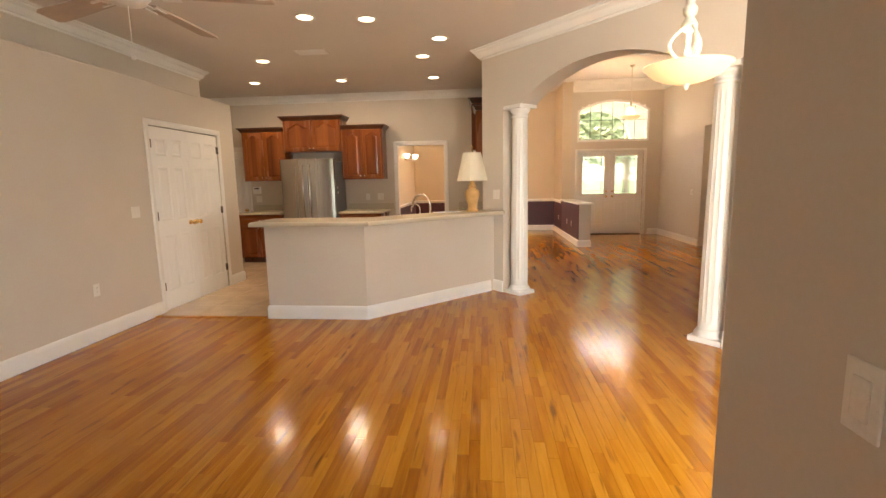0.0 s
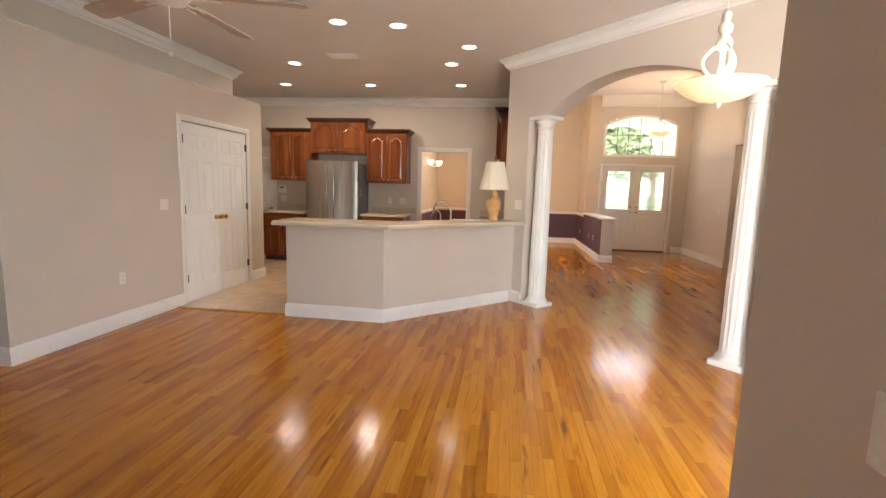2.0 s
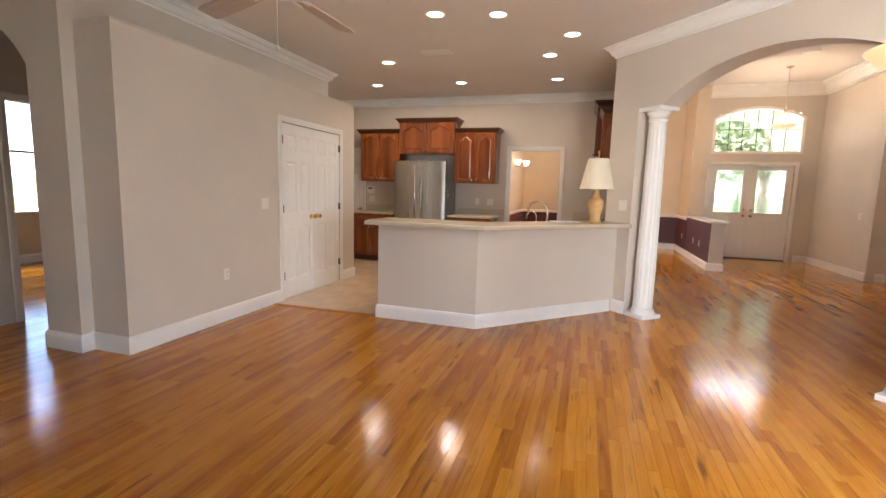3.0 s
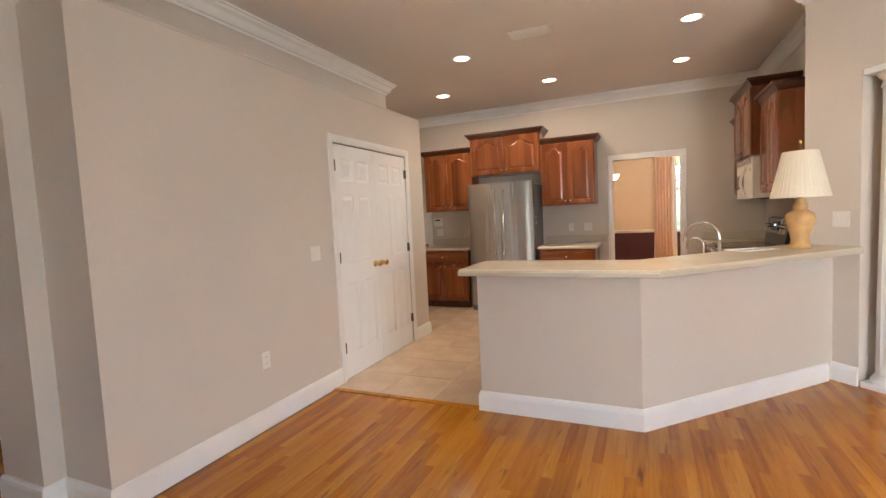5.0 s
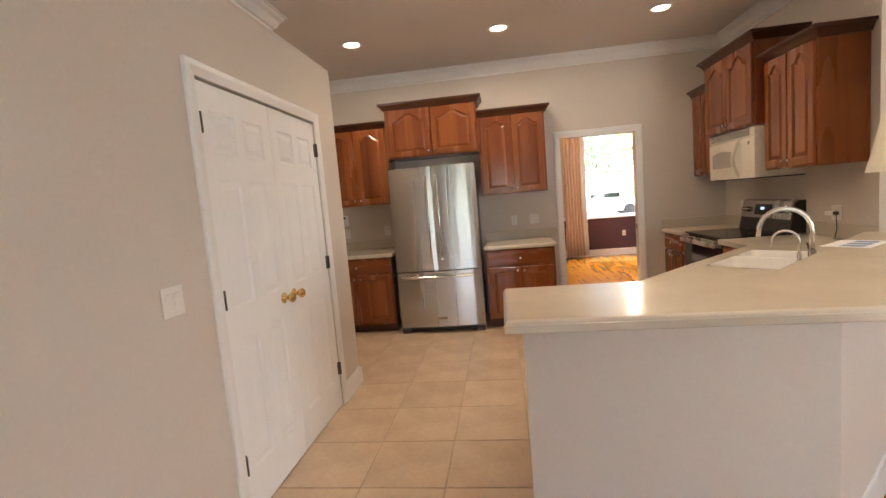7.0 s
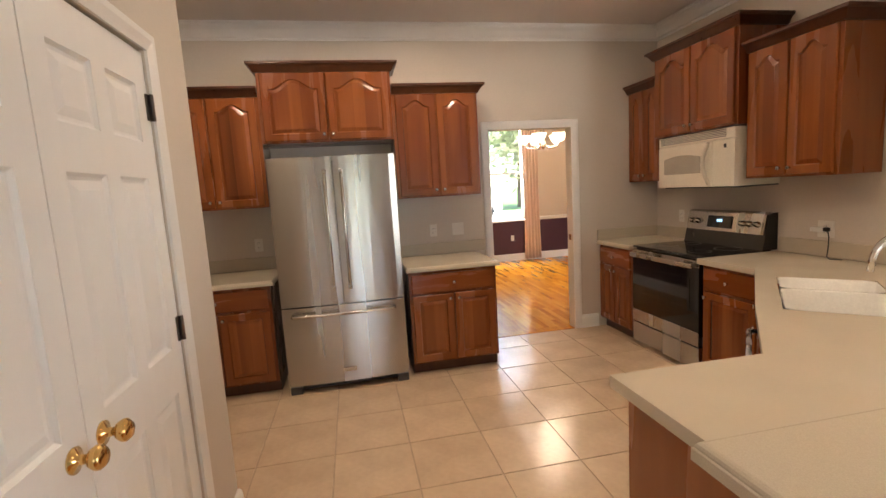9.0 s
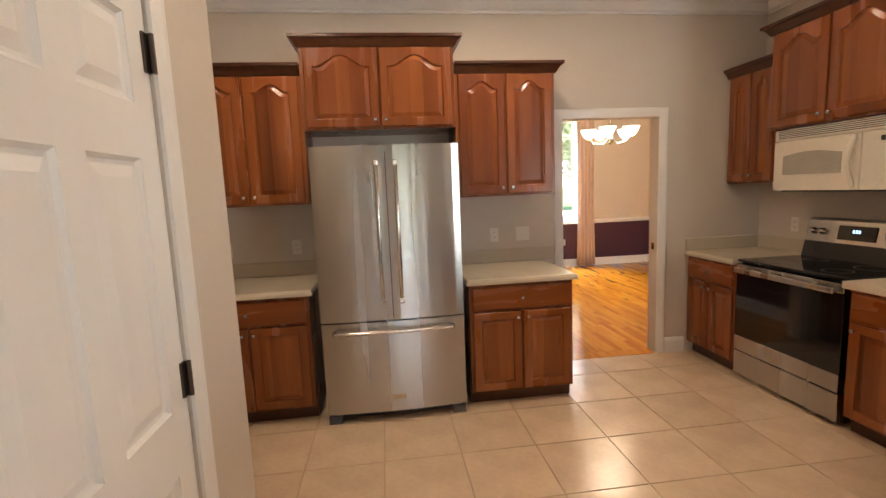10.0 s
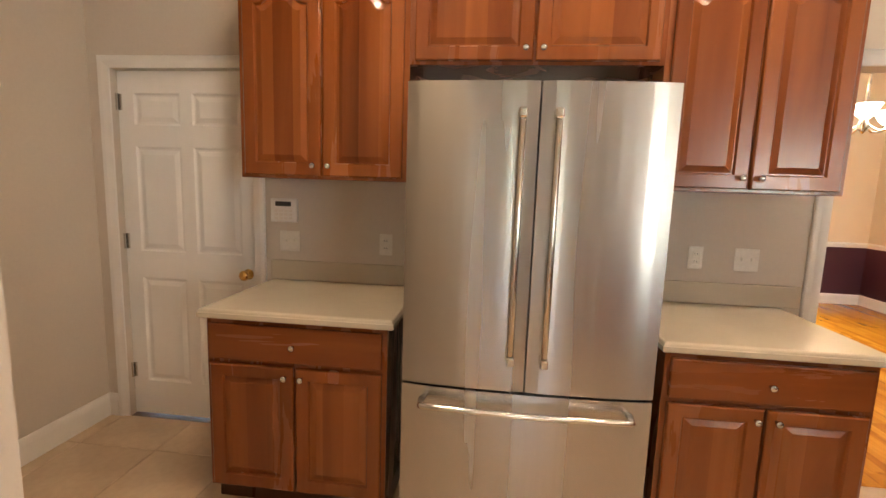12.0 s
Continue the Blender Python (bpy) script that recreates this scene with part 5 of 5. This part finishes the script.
def plate(name, m, w, label, toggles=0, outlet=False, rockers=0):
    p = thing(name, m, label, "wall plate")
    part("plate", box(-w / 2, w / 2, -0.006, 0, -0.0575, 0.0575, 0.003), PLATE, p)
    if outlet:
        for z in (-0.02, 0.02):
            o = part("socket", box(-0.017, 0.017, -0.0085, -0.005, z - 0.014, z + 0.014, 0.004), PLATE, p)
            for x in (-0.006, 0.006):
                part("slot", box(x - 0.0012, x + 0.0012, -0.0088, -0.008, z - 0.004, z + 0.006), BLACK, o, "dark slot")
    for i in range(toggles):
        x = (i - (toggles - 1) / 2) * 0.046
        part("toggle", box(x - 0.005, x + 0.005, -0.016, -0.005, -0.004, 0.012, 0.002), PLATE, p)
    for i in range(rockers):
        x = (i - (rockers - 1) / 2) * 0.046
        part("rocker", box(x - 0.017, x + 0.017, -0.01, -0.005, -0.033, 0.033, 0.003), PLATE, p)
    return p


def on_pantry(y, z):
    return Matrix.Translation((-3.53, y, z)) @ Matrix(((0, -1, 0, 0), (1, 0, 0, 0), (0, 0, 1, 0), (0, 0, 0, 1)))


plate("light_switch", on_pantry(4.19, 1.145), 0.115, "almond double rocker switch beside the pantry doors", rockers=2)
plate("outlet", on_pantry(3.60, 0.466), 0.07, "almond wall outlet low on the pantry wall", outlet=True)
plate("outlet", pose(-2.125, 8.27, 1.14), 0.07, "almond outlet above the worktop", outlet=True)
plate("light_switch", pose(-1.885, 8.27, 1.14), 0.115, "almond plate with switch and outlet above the worktop", toggles=2)
plate("outlet", pose(-3.708, 8.27, 1.13), 0.07, "almond outlet above the worktop by the keypad", outlet=True)
plate("light_switch", pose(-4.25, 8.27, 1.125), 0.115, "almond double switch under the alarm keypad", toggles=2)
plate("outlet", side(0.28, 7.90, 1.13), 0.07, "almond outlet beside the range", outlet=True)
op = plate("outlet", side(0.28, 6.50, 1.10), 0.115, "almond outlet with a white plug and cord above the sink counter", outlet=True)
part("plug", box(-0.09, 0.0, -0.035, -0.006, -0.02, 0.012, 0.005), WHITE, op, "white plug-in adapter")
part("plug", box(0.0, 0.035, -0.035, -0.008, -0.014, 0.014, 0.006), BLACK, op, "black plug")
part("cord", tube([(0.03, -0.03, 0.0), (0.05, -0.04, -0.05), (0.04, -0.03, -0.12), (0.05, -0.05, -0.18), (0.1, -0.09, -0.186), (0.16, -0.06, -0.186)], 0.0035, 6), BLACK, op, "thin dark cord", True)
plate("light_switch", ARCH @ pose(-0.27, -0.13, 1.225), 0.115, "almond double rocker switch on the arch pier", rockers=2)
plate("light_switch", ARCH @ pose(2.52, -0.13, 1.15), 0.115, "almond double rocker switch beyond the column", rockers=2)
plate("light_switch", Matrix.Translation((0.60, 0.447, 1.068)) @ Matrix(((0, 1, 0, 0), (-1, 0, 0, 0), (0, 0, 1, 0), (0, 0, 0, 1))), 0.07, "almond rocker switch on the near wall", rockers=1)
plate("light_switch", side(4.35, 9.80, 1.08), 0.115, "almond double switch on the foyer wall", rockers=2)
for y in (10.2, 10.75):
    plate("outlet", Matrix.Translation((1.98, y, 0.42)) @ SIDE, 0.07, "almond outlet in the maroon half wall", outlet=True)
plate("outlet", Matrix.Translation((1.974, 11.95, 0.42)) @ SIDE, 0.07, "almond outlet on the maroon dining room wall", outlet=True)
plate("outlet", pose(0.28, 12.794, 0.46), 0.07, "almond outlet under the dining room window", outlet=True)
kp = thing("alarm_keypad", pose(-4.275, 8.27, 1.295), "white alarm keypad with a dark display on the wall", "keypad")
part("case", box(-0.075, 0.075, -0.028, 0, -0.065, 0.065, 0.008, 3), WHITE, kp)
part("display", box(-0.045, 0.045, -0.0295, -0.026, 0.022, 0.048, 0.002), BLACK, kp, "dark display")
for r in range(3):
    for c in range(4):
        part("key", box(-0.05 + c * 0.027, -0.03 + c * 0.027, -0.0305, -0.027, -0.05 + r * 0.02, -0.037 + r * 0.02, 0.002), PLATE, kp)

# ---- outside: porch, trees, car ----
porch = thing("porch", pose(0, 0, 0), "cream stucco porch arch in front of the entrance", "porch", kind="structure")
pm = bmesh.new()
xs = [0.9] + [2.3 + 1.9 * i / 16 for i in range(17)] + [5.6]
rings = []
for x in xs:
    z = 0 if x <= 2.3 or x >= 4.2 else 2.6 + math.sqrt(max(0, 0.95 ** 2 - (x - 3.25) ** 2)) * 0.75
    rings.append([(x, 13.6, z), (x, 13.85, z), (x, 13.85, 4.3), (x, 13.6, 4.3)])
loops(pm, rings)
bmesh.ops.recalc_face_normals(pm, faces=pm.faces)
part("arch", pm, STUCCO, porch)
part("porch_ceiling", box(2.2, 5.6, 11.8, 13.6, 4.0, 4.1), STUCCO, porch)
part("porch_floor", box(2.2, 5.6, 11.77, 13.9, -0.15, -0.03), CONCRETE, porch)
structure(part("road", box(-60, 60, 27, 33, -0.15, -0.13), CONCRETE), "pale concrete street in front of the house", "road")


def tree(x, y, h, r, seed):
    rnd = random.Random(seed)
    t = thing("tree", pose(x, y, -0.15), "broad green leafy tree in the front yard", "tree", "yard trees")
    bm = tube([(0, 0, 0), (0.05, 0.02, h * 0.3), (0.0, 0.08, h * 0.6), (0.1, 0.1, h * 0.85)], [0.22, 0.17, 0.1, 0.04], 9)
    tips = []
    for i in range(9):
        a, z = rnd.uniform(0, 6.28), rnd.uniform(0.3, 0.75) * h
        q = Vector((math.cos(a) * r * rnd.uniform(0.5, 0.9), math.sin(a) * r * rnd.uniform(0.5, 0.9), z + rnd.uniform(0.1, 0.3) * h))
        tube([(0, 0, z), q * 0.5 + Vector((0, 0, z * 0.52)), q], [0.07, 0.045, 0.015], 6, bm)
        tips.append(q)
    part("trunk", bm, BARK, t)
    verts, faces = [], []
    for i in range(5200):
        base = rnd.choice(tips)
        p = base + Vector((rnd.gauss(0, r * 0.33), rnd.gauss(0, r * 0.33), rnd.gauss(0, h * 0.1)))
        s = rnd.uniform(0.12, 0.26)
        d = Vector((rnd.gauss(0, 1), rnd.gauss(0, 1), rnd.gauss(0, 0.6))).normalized()
        e = d.orthogonal().normalized()
        k = len(verts)
        verts += [p - d * s, p + e * s * 0.45, p + d * s, p - e * s * 0.45]
        faces.append((k, k + 1, k + 2, k + 3))
    me = bpy.data.meshes.new("crown")
    me.from_pydata([tuple(v) for v in verts], [], faces)
    me.materials.append(LEAF)
    c = new("crown", me)
    c.parent = t


for i, (x, y, h, r) in enumerate(((-4, 33, 7, 3.0), (6.6, 22, 6.5, 2.8), (-4.5, 26, 7.5, 3.2), (10, 38, 9, 4), (2, 42, 9, 4.5), (-22, 5.5, 6, 2.6), (-2.0, 44, 8, 4))):
    tree(x, y, h, r, i + 3)
car = thing("car", pose(3.3, 29.5, -0.13), "white car parked in the street", "car")
cb = bmesh.new()
cprof = [(-2.1, 0.3), (-2.15, 0.65), (-2.0, 0.85), (-1.2, 0.95), (-0.6, 1.42), (0.7, 1.45), (1.4, 1.0), (2.05, 0.85), (2.15, 0.5), (2.1, 0.3)]
loops(cb, [[(x, y, z) for x, z in cprof] for y in (-0.85, 0.85)])
bmesh.ops.recalc_face_normals(cb, faces=cb.faces)
bmesh.ops.bevel(cb, geom=list(cb.edges), offset=0.06, segments=2, affect="EDGES")
part("body", cb, CARP, car)
part("windows", box(-0.75, 0.85, -0.86, 0.86, 1.0, 1.33, 0.05), BLACKG, car, "dark glass")
for x in (-1.3, 1.3):
    for y in (-0.78, 0.78):
        wh = part("wheel", lathe([(0.2, -0.1), (0.32, -0.1), (0.33, -0.05), (0.33, 0.05), (0.32, 0.1), (0.2, 0.1)], 20), BLACK, car, m=pose(x, y, 0.33, 90, 0, 0))
for x, y, s, sd in ((-10.2, 4.9, 0.5, 1), (-10.4, 5.6, 0.6, 2), (0.9, 14.6, 0.45, 3), (-0.2, 14.8, 0.4, 4)):
    rnd = random.Random(sd + 40)
    verts, faces = [], []
    for i in range(700):
        p = Vector((rnd.gauss(0, 1), rnd.gauss(0, 1), abs(rnd.gauss(0, 1)))).normalized() * s * rnd.uniform(0.6, 1.1)
        d = Vector((rnd.gauss(0, 1), rnd.gauss(0, 1), rnd.gauss(0, 1))).normalized() * 0.06
        e = d.orthogonal().normalized() * 0.03
        k = len(verts)
        verts += [tuple(p - d), tuple(p + e), tuple(p + d), tuple(p - e)]
        faces.append((k, k + 1, k + 2, k + 3))
    me = bpy.data.meshes.new("shrub")
    me.from_pydata(verts, [], faces)
    me.materials.append(LEAF)
    sh = new("shrub", me)
    sh.matrix_basis = pose(x, y, -0.15)
    tagged(sh, "low green shrub outside the window", "shrub", "yard shrubs")

# ---- floor pieces ----
PITCH_X, PITCH_Y = 0.4455, 0.455
floor_tile = structure(part("floor_tile", prism([(-5.42, 6.15), (-3.6, 6.15), (-3.6, 4.31), (-2.2, 4.31), (-2.2, 4.6), (-1.3, 4.6), (0.0, 5.9), (0.28, 5.9), (0.28, 8.27), (-5.42, 8.27)], -0.004, -0.0005), GROUT), "beige porcelain tile floor of the kitchen", "floor")
tile_mesh = mesh_from(box(-PITCH_X / 2 + 0.003, PITCH_X / 2 - 0.003, -PITCH_Y / 2 + 0.003, PITCH_Y / 2 - 0.003, -0.004, 0.004, 0.002, 1), "tile", TILE)


def cut_tile(x0, x1, y0, y1):
    cx, cy = (x0 + x1) / 2, (y0 + y1) / 2
    hx, hy = (x1 - x0) / 2 - 0.003, (y1 - y0) / 2 - 0.003
    return mesh_from(box(-hx, hx, -hy, hy, -0.004, 0.004, 0.002, 1), "tile", TILE), cx, cy


for i in range(-8, 8):
    for j in range(-8, 5):
        x0, y0 = -2.645 + i * PITCH_X, 6.59 + j * PITCH_Y
        x1, y1 = x0 + PITCH_X, y0 + PITCH_Y
        a, b, c, d = max(x0, -5.42), min(x1, 0.28), max(y0, 4.31), min(y1, 8.27)
        if x1 <= -3.5 and y0 < 6.1:
            if y1 <= 6.22:
                continue
            c = max(c, 6.19)
        if b - a < 0.03 or d - c < 0.03 or (x0 > -2.3 and (y1 < 5.0 or (y0 + y1 - x0 - x1) / 2 < 6.2)):
            continue
        if b - a > PITCH_X - 0.001 and d - c > PITCH_Y - 0.001:
            me, cx, cy = tile_mesh, (x0 + x1) / 2, (y0 + y1) / 2
        else:
            me, cx, cy = cut_tile(a, b, c, d)
        t = new("tile", me)
        t.matrix_basis = pose(cx, cy, 0.0, random.uniform(-0.06, 0.06), random.uniform(-0.06, 0.06), 0)
        t.parent = floor_tile

floor_wood = structure(part("floor_wood", prism([(-8.7, -3.5), (2.5, -3.5), (2.5, 3.1), (5.5, 3.1), (5.5, 11.7), (2.1, 11.7), (2.1, 12.85), (-8.7, 12.85)], -0.0055, -0.005), GAP), "glossy honey oak strip floor", "floor")
STRIP = 0.0575
LENGTHS = [0.3, 0.42, 0.55, 0.68, 0.82, 1.0]
board_mesh = {n: mesh_from(box(-STRIP / 2 + 0.0004, STRIP / 2 - 0.0004, -n / 2 + 0.0004, n / 2 - 0.0004, -0.005, 0.0, 0.0006, 1), "board", OAK) for n in LENGTHS}


def runs(x):
    """Where boards lie along y at this x."""
    out = []
    if x < -5.3:
        out.append((0.9, 7.4) if x < -5.5 else (-3.5, 6.0))
        if x > -6.5 and x < -5.5:
            out = [(-3.5, 7.4)]
    elif x < -3.52:
        out.append((-3.5, 6.0) if x < -4.13 else (-3.5, 2.75))
    elif x < -2.28:
        out.append((-3.5, 4.30))
    elif x < -1.2:
        out.append((-3.5, 4.36))
    elif x < 0.2:
        out.append((-3.5, x + 5.62))
    else:
        out.append((-3.5 if x < 2.45 else 3.1, 11.7))
    if -2.98 < x < 1.98:
        if x < 0.2:
            out.append((8.28, 12.8))
        else:
            out = [(-3.5, 12.8)]
    return out


rnd = random.Random(11)
verts, faces, near = [], [], 0
row = 0
x = -8.7
while x < 5.5:
    for y0, y1 in runs(x):
        y = y0 - rnd.uniform(0, 0.5)
        while y < y1:
            n = rnd.choice(LENGTHS)
            cy = y + n / 2
            lo, hi = max(y, y0), min(y + n, y1)
            if hi - lo > 0.03:
                if near < 300 and lo == y and hi == y + n and -1.0 < x < 0.9 and 0.9 < cy < 3.9:
                    near += 1
                    b = new("board", board_mesh[n])
                    b.matrix_basis = pose(x, cy, 0)
                    b.parent = floor_wood
                else:
                    k = len(verts)
                    z = 0.0
                    g = 0.0004 if cy < 4.5 else 0.00006  # joints are tighter in the foyer and dining room
                    a, c = x - STRIP / 2 + g, x + STRIP / 2 - g
                    verts += [(a, lo + g, z), (c, lo + g, z), (c, hi - g, z), (a, hi - g, z), (a, lo, -0.005), (c, lo, -0.005), (c, hi, -0.005), (a, hi, -0.005)]
                    faces += [(k, k + 1, k + 2, k + 3), (k + 4, k + 5, k + 1, k), (k + 5, k + 6, k + 2, k + 1), (k + 6, k + 7, k + 3, k + 2), (k + 7, k + 4, k, k + 3)]
            y += n
    x += STRIP
me = bpy.data.meshes.new("boards")
me.from_pydata(verts, [], faces)
me.materials.append(OAK)
rest = new("boards", me)
rest.parent = floor_wood
tagged(rest, "glossy honey oak floor strips", kind="stuff")
